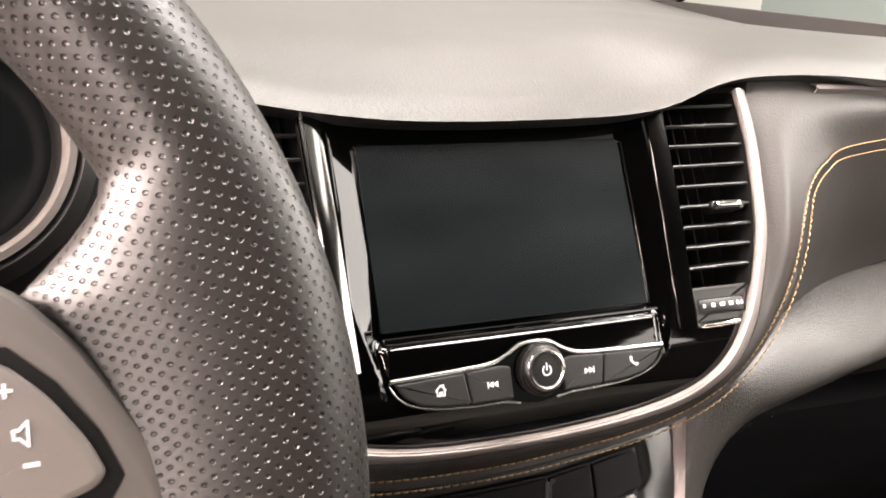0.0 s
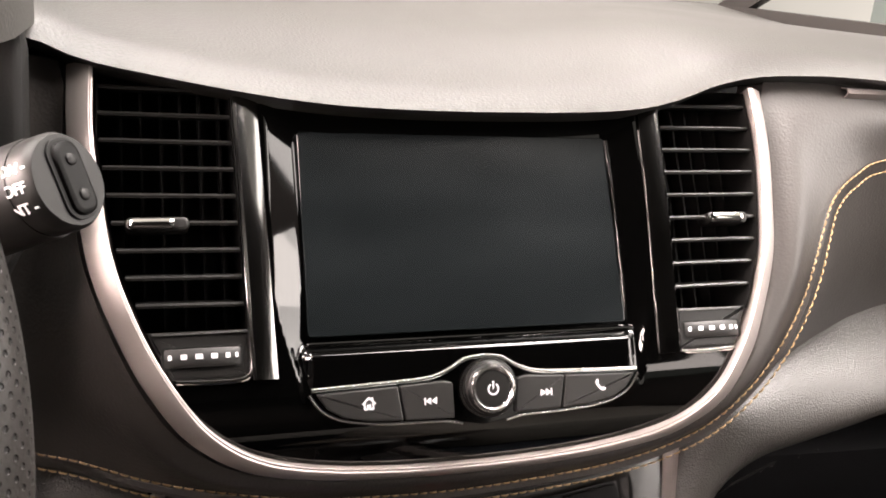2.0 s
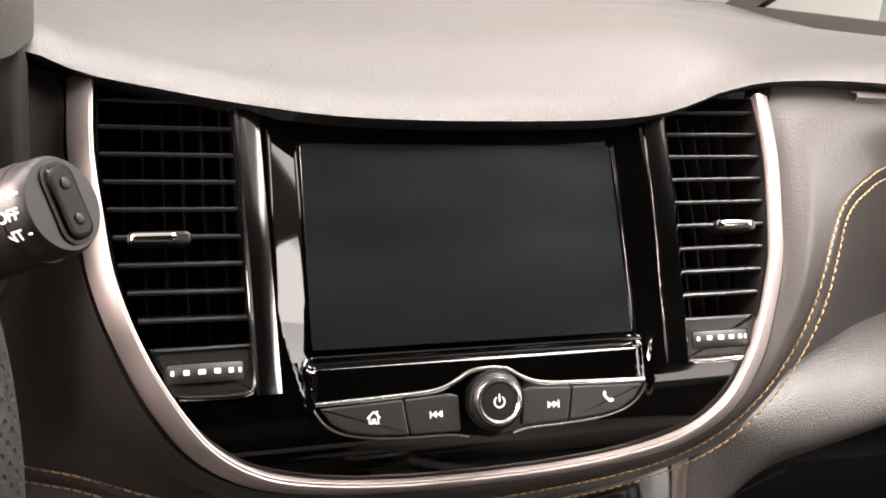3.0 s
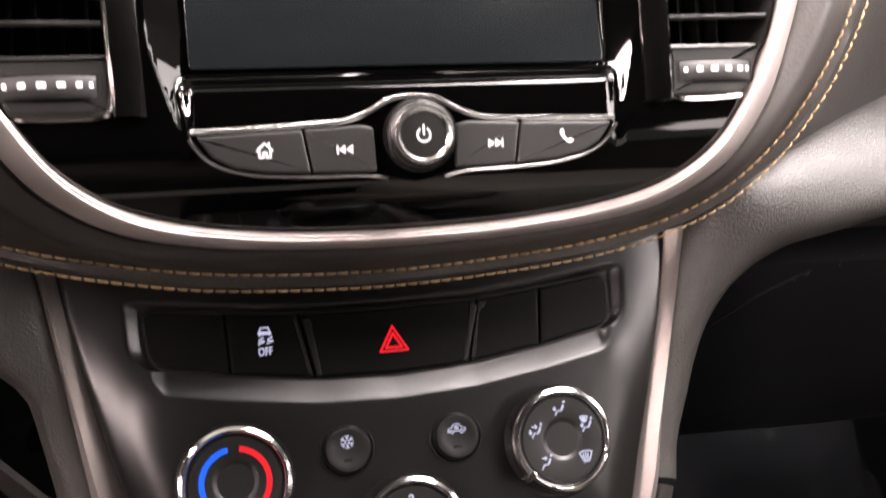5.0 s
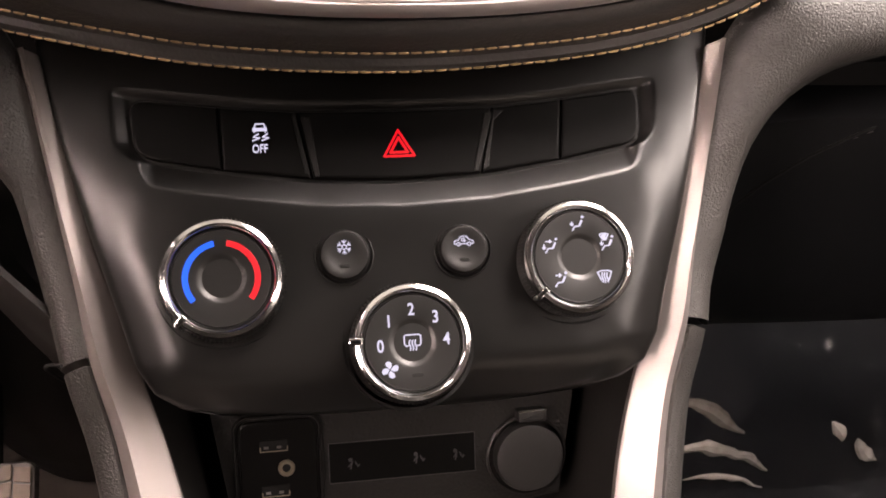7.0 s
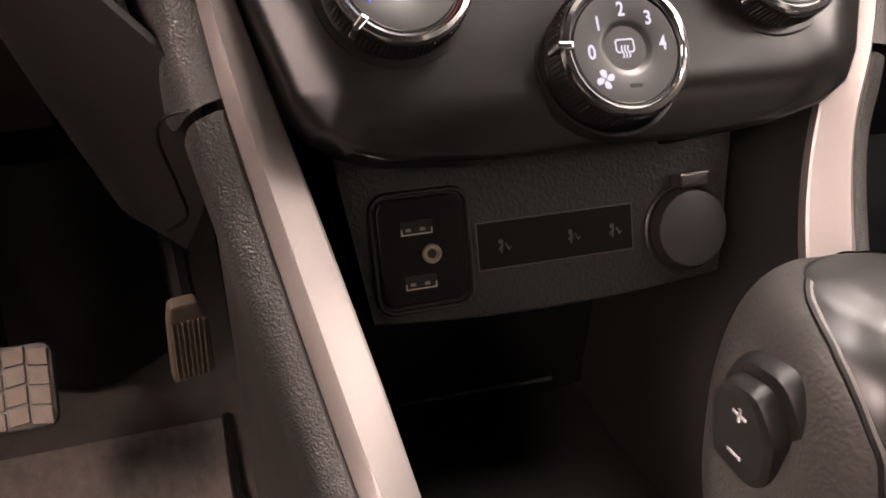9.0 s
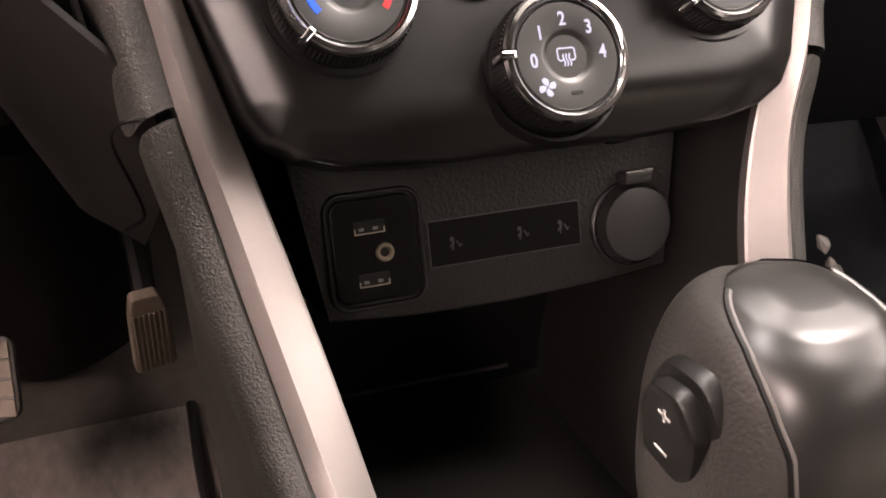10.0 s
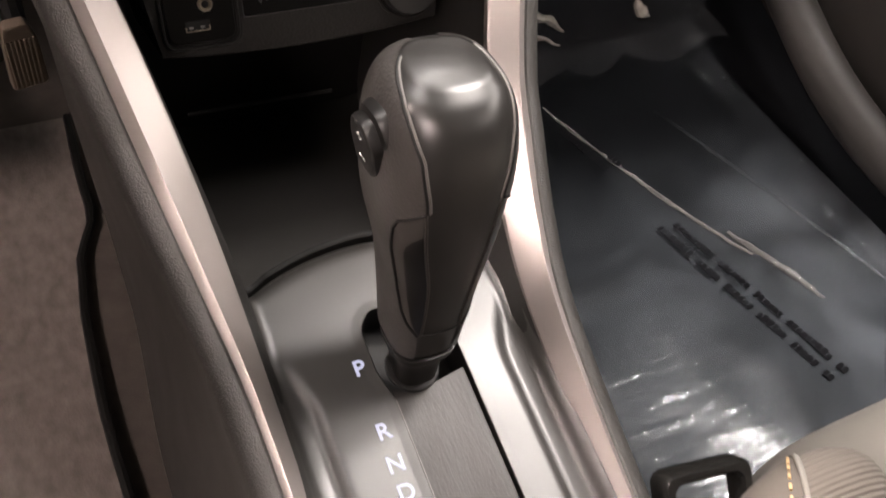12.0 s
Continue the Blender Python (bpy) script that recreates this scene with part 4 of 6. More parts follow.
for a0, a1, mat in ((100, 218, LIT_BLUE), (80, -38, LIT_RED)):
    arc = [radians(a0 + (a1 - a0) * k / 24) for k in range(25)]
    r0, r1 = 0.0138, 0.0163
    poly = [(-0.0805 + r1 * math.cos(a), hv(0.5308) + r1 * math.sin(a)) for a in arc] + [(-0.0805 + r0 * math.cos(a), hv(0.5308) + r0 * math.sin(a)) for a in reversed(arc)]
    part("scale_arc", slab(DIAL, poly, 0.0100, 0.0109, 0.0001), mat, HOT)
AIR = dial(0.0770, 0.5315, "black air direction dial with lit white symbols", 220)
for kind, du, dv in (("seat_low", 0.0000, 0.0150), ("seat_both", -0.0132, 0.0055), ("seat_face", -0.0100, -0.0100), ("seat_screen", 0.0132, 0.0060), ("screen", 0.0108, -0.0095)):
    symbol("symbol", DIAL, kind, 0.0770 + du, hv(0.5315) + dv, 0.0033, 0.00062, 0.0107, LIT_WHITE, AIR)
FAN = dial(-0.0012, 0.5047, "black fan speed dial with lit white numbers", 176)
for body, du, dv in (("0", -0.0142, -0.0012), ("1", -0.0100, 0.0092), ("2", 0.0, 0.0140), ("3", 0.0105, 0.0102), ("4", 0.0148, 0.0004)):
    part("numeral", lettering(DIAL, body, du - 0.0012, hv(0.5047) + dv, 0.0074, 0.0107, narrow=0.82), LIT_WHITE, FAN)
symbol("symbol", DIAL, "rear_screen", -0.0012, hv(0.5047), 0.0036, 0.0006, 0.0094, LIT_WHITE, FAN)
bm = bmesh.new()
for k in range(4):
    a = radians(20 + 90 * k)
    c, s_ = math.cos(a), math.sin(a)
    blade = [(0.0003, 0.0), (0.0010, -0.0012), (0.0026, -0.0016), (0.0037, -0.0006), (0.0036, 0.0008), (0.0020, 0.0010)]
    slab(DIAL, [(-0.0118 + x * c - y * s_, hv(0.5047) - 0.0112 + x * s_ + y * c) for x, y in blade], 0.0104, 0.0109, 0.0001, bm)
part("fan_symbol", bm, LIT_WHITE, FAN)
part("lamp_window", slab(DIAL, rounded(-0.0026, hv(0.5047) - 0.0150, 0.0026, hv(0.5047) - 0.0134, 0.0007), 0.0100, 0.0108, 0.0001), DARK, FAN)
for u, kind in ((-0.0278, "snow"), (0.0260, "recirc")):
    v = hv(0.5375)
    key = part("push_button", lathe(HF, u, v, [(0.0112, -0.003), (0.0112, 0.0022), (0.0104, 0.0034), (0.0088, 0.0036), (0.0070, 0.0030), (0.0005, 0.0029)], 48), SATIN, climate, "round satin black push button with a lit symbol")
    part("button_well", lathe(HF, u, v, [(0.0134, -0.004), (0.0133, 0.0000), (0.0127, 0.0003), (0.0118, -0.0008), (0.0114, -0.004)], 48), DARK, key)
    symbol("symbol", HF, kind, u, v + 0.0034, 0.0031 if kind == "snow" else 0.0044, 0.00042, 0.0031, LIT_WHITE, key)
    part("lamp_window", slab(HF, rounded(u - 0.0022, v - 0.0058, u + 0.0022, v - 0.0042, 0.0006), 0.0026, 0.0034, 0.0001), DARK, key)

# ---- lower console: socket panel and storage bin ----
UF = Face((0, 0.03, 0.41), 0.4)
uv = lambda z: (z - 0.41) * 1.077
socket_panel = thing("socket_panel", "black grained panel with USB module and capped socket", "panel", (0, 0.03, 0.38))
rows = []
for k in range(41):
    t = -1 + k / 20
    low = uv(0.3775 + 0.0045 * t * t)
    col = []
    for q, d in ((0.0, -0.10), (0.0, -0.003), (0.006, -0.0006), (0.02, 0.0), (0.3, 0.0), (0.65, 0.0), (1.0, 0.0)):
        v = low + (uv(0.462) - low) * q
        col.append(UF.at(t * (0.0865 + 0.0135 * (v - low) / 0.09), v, d))
    rows.append(col)
rows = [[q + Vector((0, 0.05, 0)) for q in rows[0]]] + rows + [[q + Vector((0, 0.05, 0)) for q in rows[-1]]]
part("panel_body", loft(rows), BIN_GRAIN, socket_panel, sharp=60)
usb = part("usb_module", slab(UF, rounded(-0.0822, uv(0.3885), -0.0425, uv(0.4325), 0.006), -0.004, 0.0022, 0.0012), BUTTON, socket_panel, "black USB and audio socket module")
part("module_gap", slab(UF, rounded(-0.0838, uv(0.3868), -0.0409, uv(0.4340), 0.007), -0.004, 0.0008, 0.0002), DARK, usb)
rim_o, rim_i = rounded(-0.0852, uv(0.3852), -0.0395, uv(0.4354), 0.0085), rounded(-0.0832, uv(0.3873), -0.0415, uv(0.4335), 0.0068)
part("module_rim", loft([[UF.at(u, v, d) for u, v in o] for o, d in ((rim_o, -0.001), (rim_o, 0.0012), (inset(rim_o, 0.0007), 0.0024), (inset(rim_i, -0.0005), 0.0024), (rim_i, 0.0014), (rim_i, -0.002))], closed=True), SATIN, usb, "glossy raised rim")
for z in (0.4203, 0.3980):
    port = part("usb_port", slab(UF, rounded(-0.0716, uv(z) - 0.0030, -0.0574, uv(z) + 0.0030, 0.0006), -0.002, 0.0026, 0.0002), DARK, usb, "USB socket")
    bm = strokes(UF, [[(-0.0713, uv(z) - 0.0028), (-0.0577, uv(z) - 0.0028)], [(-0.0713, uv(z) - 0.0028), (-0.0713, uv(z) - 0.0005)], [(-0.0577, uv(z) - 0.0028), (-0.0577, uv(z) - 0.0005)]], 0.00045, 0.0026)
    part("metal_rim", bm, PORT_METAL, port)
    bm = strokes(UF, [[(-0.0690, uv(z) - 0.0008), (-0.0676, uv(z) - 0.0008)], [(-0.0625, uv(z) - 0.0008), (-0.0611, uv(z) - 0.0008)]], 0.0014, 0.0026)
    part("contact", bm, GREY_PRINT, port)
part("audio_socket", lathe(UF, -0.0586, uv(0.4090), [(0.0043, 0.001), (0.0043, 0.0032), (0.0038, 0.0040), (0.0031, 0.0040), (0.0024, 0.0026), (0.0018, 0.0024)], 28), PORT_METAL, usb, "brass-coloured audio socket")
part("socket_hole", lathe(UF, -0.0586, uv(0.4090), [(0.0021, 0.003), (0.0021, 0.0026), (0.0005, 0.0026)], 20), DARK, usb)
strip = part("indicator_strip", slab(UF, rounded(-0.0368, uv(0.3985), 0.0404, uv(0.4183), 0.0008), -0.002, 0.0009, 0.0003), BUTTON, socket_panel, "dark indicator strip with faint grey symbols")
for x in (-0.0245, 0.0098, 0.0310):
    bm = strokes(UF, [[(x - 0.0022, uv(0.4062)), (x - 0.0004, uv(0.4085)), (x - 0.0012, uv(0.4050))], [(x + 0.0012, uv(0.4085)), (x + 0.0026, uv(0.4060)), (x + 0.0034, uv(0.4070))]], 0.0007, 0.0009)
    lathe(UF, x - 0.0012, uv(0.4096), [(0.0011, 0.0007), (0.0011, 0.0010)], 12, bm)
    part("symbol", bm, FAINT_PRINT, strip)
part("strip_border", strokes(UF, [[(-0.0368, uv(0.3985)), (0.0404, uv(0.3985)), (0.0404, uv(0.4183)), (-0.0368, uv(0.4183))]], 0.0004, 0.0008, closed=(0,)), FAINT_PRINT, strip)
lid = part("socket_cap", lathe(UF, 0.0690, uv(0.4045), [(0.0187, -0.004), (0.0187, 0.0060), (0.0179, 0.0078), (0.0155, 0.0086), (0.0005, 0.0088)], 56), RUBBER, socket_panel, "round black rubber socket cap")
part("socket_well", lathe(UF, 0.0687, uv(0.4040), [(0.0222, -0.004), (0.0221, 0.0010), (0.0208, 0.0018), (0.0194, 0.0005), (0.0192, -0.004)], 56), BIN_GRAIN, lid)
part("cap_hinge", slab(UF, rounded(0.0628, uv(0.4228), 0.0782, uv(0.4285), 0.0014), -0.002, 0.0086, 0.0014), RUBBER, lid)
part("hinge_pin", tube([UF.at(0.0630, uv(0.4285), 0.0080), UF.at(0.0780, uv(0.4288), 0.0080)], 0.0009, 8), DULL_CHROME, lid)

bin_ob = thing("storage_bin", "black open storage bin below the socket panel", "storage bin", (0, 0.03, 0.23))
for s in (-1, 1):
    top = spline([Vector((s * (interp(z, IN_X) + 0.0005), interp(z, IN_Y) + 0.002, z - 0.002)) for z in [0.56, 0.53, 0.50, 0.47, 0.45, 0.42, 0.39, 0.36, 0.33, 0.305, 0.285]], 50)
    bottom = spline([Vector((s * 0.090, 0.135, 0.40)), Vector((s * 0.086, 0.135, 0.25)), Vector((s * 0.080, 0.10, 0.222)), Vector((s * 0.078, 0.03, 0.230)), Vector((s * 0.074, -0.09, 0.262)), Vector((s * 0.072, -0.19, 0.255))], 50)
    mid = [a.lerp(b, 0.35) + Vector((-s * 0.006, 0.010, 0)) for a, b in zip(top, bottom)]
    part("bin_wall", loft(bezier_rows([top, mid, bottom], 14), 0.002), BIN_LINING, bin_ob)
rows = []
for k in range(30):
    y = 0.14 - 0.245 * k / 29
    z = interp(y, [(-0.105, 0.272), (-0.06, 0.262), (0.0, 0.240), (0.06, 0.228), (0.14, 0.222)])
    rows.append([Vector((-0.088 + 0.176 * j / 20, y, z + 0.004 * (abs(j - 10) / 10) ** 4)) for j in range(21)])
part("bin_floor", loft(rows, 0.003), BIN_LINING, bin_ob)
part("bin_back", loft([[Vector((x, 0.137, z)) for x in (-0.10, -0.05, 0, 0.05, 0.10)] for z in (0.21, 0.28, 0.34, 0.40, 0.47)], 0.003), DARK, bin_ob)
part("bin_ridge", tube([Vector((-0.055, 0.1335, 0.2365)), Vector((0.0, 0.1325, 0.2370)), Vector((0.062, 0.1300, 0.2375))], 0.0016, 8), GRAIN, bin_ob, "rounded fold along the foot of the bin")

# ---- selector plate ----
plate = thing("selector_plate", "satin black gear selector plate with lit letters", "panel", (0, -0.2, 0.27))
PF = Face((0, -0.16, 0.285), right=(1, 0, 0), up=(0, 1, 0.21))


def plate_front(u):
    return 0.085 - 0.021 * (u / 0.08) ** 2


def plate_height(u, v):
    """Flat in the middle and bowed down in front; a shallow scoop on either side, which tapers out forwards; the rim rises to the silver strips."""
    a = abs(u)
    edge = 0.0560 + 0.014 * smooth(-0.020, 0.034, v)
    t = max(0.0, a - edge)
    scoop_ = -0.0045 * smooth(0, 0.006, t) * smooth(0.036, -0.015, v) + 0.0025 * smooth(0.006, 0.020, t)
    return scoop_ + 0.010 * smooth(0.0715, 0.0815, a) - 0.9 * max(0.0, v - 0.008) ** 2


SLOT = round_poly([(-0.0190, 0.024), (-0.0190, -0.006), (-0.0140, -0.024), (-0.0140, -0.21), (0.0335, -0.21), (0.0335, 0.016), (0.020, 0.029), (-0.010, 0.034)], 0.006)


WIDE_SLOT = inset(SLOT, -0.0028)


def in_slot(u, v):
    inside = False
    for (u0, v0), (u1, v1) in zip(WIDE_SLOT, WIDE_SLOT[1:] + WIDE_SLOT[:1]):
        if (v0 > v) != (v1 > v) and u < u0 + (u1 - u0) * (v - v0) / (v1 - v0):
            inside = not inside
    return inside


rows = []
for k in range(61):
    q = k / 60
    row = []
    for j in range(61):
        u = -0.0815 + 0.163 * j / 60
        front = plate_front(u)
        v = front - q * (front + 0.22)
        row.append(PF.at(u, v, plate_height(u, v) - 0.012 * smooth(front - 0.008, front, v) ** 2))
    rows.append(row)
rows.insert(0, [p + Vector((0, 0.004, -0.012)) for p in rows[0]])
bm = loft(rows)
gone = []
for f in bm.faces:
    c = f.calc_center_median() - PF.o
    if in_slot(c.dot(PF.r), c.dot(PF.u)):
        gone.append(f)
bmesh.ops.delete(bm, geom=gone, context="FACES")
part("plate_body", bm, PLATE, plate, sharp=70)
part("plate_lip", loft([[PF.at(u, plate_front(u) + dv, plate_height(u, 0) + d) for u in [-0.0815 + 0.163 * j / 40 for j in range(41)]] for dv, d in ((0.001, -0.016), (0.0015, -0.0085), (0.003, -0.0075), (0.005, -0.0080), (0.006, -0.010), (0.007, -0.020))]), DARK, plate, "narrow grained lip before the plate")
part("slot_frame", loft([[PF.at(u, v, d + plate_height(u, v)) for u, v in o] for o, d in ((inset(SLOT, -0.0064), 0.0003), (inset(SLOT, -0.0006), 0.0007), (SLOT, 0.0002))], closed=True), PLATE, plate, "satin black border of the slot")
part("slot_well", loft([[PF.at(u, v, d) for u, v in SLOT] for d in (0.0, -0.012, -0.030)], closed=True, bm=slab(PF, SLOT, -0.034, -0.030, 0.0001)), DARK, plate, "dark well of the selector slot")
part("slot_cover", slab(PF, [(-0.0136, -0.018), (-0.0136, -0.21), (0.0322, -0.21), (0.0322, -0.016), (0.020, -0.018), (0.004, -0.0215), (-0.005, -0.0205)], -0.008, -0.0028, 0.0004), BRUSHED, plate, "brushed dark cover strip in the slot")
part("slot_rim", strokes(PF, [[(-0.0145, -0.024), (-0.0145, -0.21)], [(0.0340, 0.010), (0.0340, -0.21)]], 0.0006, 0.0009), TRIM_GREY, plate)
for body, y in (("P", -0.160), ("R", -0.1985), ("N", -0.2175), ("D", -0.2335), ("L", -0.2500)):
    part("letter", lettering(PF, body, -0.0280, (y + 0.16) * 1.022, 0.0135, 0.0004), LIT_WHITE, plate, "lit white letter")

# ---- gear selector ----
lever = thing("gear_selector", "black leather-sided gear selector with a gloss back and a plus-minus switch", "gear selector", (0.003, -0.166, 0.285))
SECTION = [(0.280, 0.0135, 0.0140), (0.300, 0.0150, 0.0160), (0.312, 0.0175, 0.0195), (0.335, 0.0190, 0.0225), (0.36, 0.0205, 0.0255), (0.39, 0.0228, 0.0290), (0.42, 0.0255, 0.0325), (0.445, 0.0270, 0.0345), (0.465, 0.0274, 0.0350), (0.480, 0.0266, 0.0335), (0.491, 0.0244, 0.0300), (0.4985, 0.0205, 0.0245), (0.5035, 0.0145, 0.0165), (0.5055, 0.006, 0.007), (0.5057, 0.0008, 0.001)]


def lever_point(z, angle, grow=0.0):
    """A point of the selector's skin: angle 0 is the back, towards the seats, 90 the right."""
    k = max(i for i in range(len(SECTION) - 1) if SECTION[i][0] <= z + 1e-9)
    (z0, *ends0), (z1, *ends1) = SECTION[k], SECTION[k + 1]
    t, width, radii = (z - z0) / (z1 - z0), z1 - z0, []
    before, after = SECTION[max(0, k - 1)], SECTION[min(len(SECTION) - 1, k + 2)]
    for axis in (0, 1):
        p, q = ends0[axis], ends1[axis]
        if z0 >= 0.5030:
            radii.append(p + (q - p) * t)
            continue
        m0 = (q - before[axis + 1]) / (z1 - before[0]) * width
        m1 = (after[axis + 1] - p) / (after[0] - z0) * width if z1 < 0.5030 else q - p
        radii.append((2 * t ** 3 - 3 * t ** 2 + 1) * p + (t ** 3 - 2 * t ** 2 + t) * m0 + (3 * t ** 2 - 2 * t ** 3) * q + (t ** 3 - t ** 2) * m1)
    a, b = radii
    c, s = math.cos(angle), math.sin(angle)
    e = 2 / (3.0 - 0.45 * smooth(0.455, 0.50, z))
    x = math.copysign(abs(s) ** e, s) * (a + grow + 0.0025 * smooth(0.38, 0.44, z)) - 0.002 * smooth(0.38, 0.44, z)
    y = -math.copysign(abs(c) ** e, c) * (b + grow)
    q = (z - 0.285) / 0.22
    drop = 0.010 * smooth(0.34, 0.44, z)
    return Vector((0.003 - 0.001 * q + x, -0.166 + 0.012 * q + y, z - drop))


levels = [q.z for q in spline([(0, i, s[0]) for i, s in enumerate(SECTION)], 70)]
levels = sorted(set([round(z, 5) for z in levels if 0.280 <= z <= 0.5057]))
part("stem", loft([[lever_point(z, 2 * math.pi * k / 40, -0.0010) for k in range(40)] for z in levels], closed=True, caps=True), SATIN, lever, "black core of the selector")
back_levels = [z for z in levels if z >= 0.318]
part("back_shell", loft([[lever_point(z, 2 * math.pi * k / 56, 0.0010) for k in range(56)] for z in back_levels], closed=True, caps=True), material("lever_gloss", (0.012, 0.0112, 0.0105), 0.33, spread=0.1), lever, "semi-gloss black shell")


# the seam between shell and pads climbs from the back corners over the shoulders; below it a border runs round a glossy insert
SHELL_EDGE = [(0.318, 24), (0.340, 22), (0.36, 21), (0.40, 22), (0.44, 26), (0.46, 30), (0.48, 40), (0.49, 54), (0.4945, 63), (0.4985, 76), (0.502, 100), (0.5035, 118)]
BORDER = [(0.318, 26), (0.342, 26), (0.347, 36), (0.353, 50), (0.362, 61), (0.38, 70), (0.395, 72), (0.42, 69), (0.436, 64), (0.443, 58), (0.448, 44), (0.453, 29)]
INSERT = [(0.344, 24), (0.350, 34), (0.36, 43), (0.38, 52), (0.40, 53), (0.424, 50), (0.431, 44), (0.438, 28)]


def pad_edge(z):
    return interp(z, BORDER) if z <= 0.453 else interp(z, SHELL_EDGE)


pad_levels = sorted(levels + [0.3435, 0.345, 0.347, 0.350, 0.353, 0.357, 0.436, 0.440, 0.443, 0.4455, 0.448, 0.4505, 0.4529, 0.4532])
for s in (-1, 1):
    hi = [z for z in pad_levels if 0.453 <= z <= 0.5035]
    lo = [z for z in pad_levels if 0.3425 <= z <= 0.453]
    pad = [z for z in pad_levels if 0.3200 <= z <= 0.5035]
    part("side_pad", loft([[lever_point(z, s * radians(pad_edge(z) + (168 - pad_edge(z)) * k / 28), 0.0020) for k in range(29)] for z in pad], 0.0), PAD, lever, "grained leather side pad")
    part("insert_frame", loft([[lever_point(z, s * radians(interp(z, SHELL_EDGE) + (pad_edge(z) - interp(z, SHELL_EDGE)) * k / 12), 0.0014) for k in range(13)] for z in lo]), FRAME_SATIN, lever, "smooth satin frame of the insert")
    part("side_insert", loft([[lever_point(z, s * radians(interp(z, SHELL_EDGE) + 2 + (max(interp(z, INSERT), interp(z, SHELL_EDGE) + 3) - interp(z, SHELL_EDGE) - 2) * k / 10), 0.0018) for k in range(11)] for z in [q for q in pad_levels if 0.344 <= q <= 0.438]]), INSERT_BLACK, lever, "dark glossy insert")
    part("seam", tube([lever_point(z, s * radians(pad_edge(z) - 1.5), 0.0014) for z in hi], 0.0010, 6), DARK, lever)
    # paler beads beside the seams paint their lit edges
    part("seam_highlight", tube([lever_point(z, s * radians(pad_edge(z) - 4.0), 0.0011) for z in hi], 0.0008, 6), TRIM_GREY, lever)
    part("seam", tube(spline([lever_point(z, s * radians(pad_edge(z) - 1), 0.0017) for z in lo], 70), 0.0009, 6), DARK, lever)
    part("seam_highlight", tube([lever_point(z, s * radians(interp(z, SHELL_EDGE)), 0.0012) for z in lo], 0.0009, 6), FRAME_SATIN, lever)
part("seam", tube([lever_point(0.3435, radians(-26 + 52 * k / 20), 0.0010) for k in range(21)], 0.0006, 6), DARK, lever)
part("collar", loft([[lever_point(z, 2 * math.pi * k / 40, g) for k in range(40)] for z, g in ((0.3105, -0.001), (0.3110, 0.0012), (0.3165, 0.0015), (0.3172, -0.001))], closed=True), SATIN, lever)
# no opening here: a dark disc paints the shade round the stem
part("stem_hole_shade", lathe(PF, 0.002, -0.007, [(0.0160, -0.001), (0.0159, 0.0010), (0.0150, 0.0013), (0.0140, 0.0012), (0.010, 0.0011)], 40), DARK, plate, "dark disc standing for the shaded hole of the stem")
BF = Face((-0.0262, -0.1535, 0.4585), right=(0.05, -1, 0.04), up=(-0.22, -0.16, 1))
small = lambda pts: [(u * 0.87, v * 0.74) for u, v in pts]
boss = part("switch_boss", slab(BF, round_poly(small([(-0.016, -0.027), (0.011, -0.032), (0.0195, -0.018), (0.0195, 0.011), (0.008, 0.030), (-0.012, 0.026), (-0.019, 0.008)]), 0.006), -0.012, 0.0045, 0.0035), SATIN, lever, "boss of the thumb switch")
part("switch", slab(BF, round_poly(small([(-0.012, -0.025), (0.009, -0.027), (0.0155, -0.015), (0.0155, 0.008), (0.005, 0.024), (-0.010, 0.020), (-0.015, 0.004)]), 0.004), 0.002, 0.0100, 0.0026), SATIN, boss, "glossy plus-minus rocker switch")
part("symbol", strokes(BF, [[(-0.0024, 0.0068), (0.0024, 0.0068)], [(0, 0.0046), (0, 0.0090)]], 0.0010, 0.0101), GREY_MARK, boss)
part("symbol", strokes(BF, [[(-0.0024, -0.0097), (0.0024, -0.0097)]], 0.0012, 0.0101), GREY_MARK, boss)

# ---- steering wheel ----
wheel = thing("steering_wheel", "black perforated leather steering wheel with grey spoke switches", "steering wheel", (-0.374, -0.203, 0.80))
TILT_W = radians(20)
WF = Face((-0.374, -0.203, 0.80), right=(1, 0, 0), up=(0, math.sin(TILT_W), math.cos(TILT_W)))


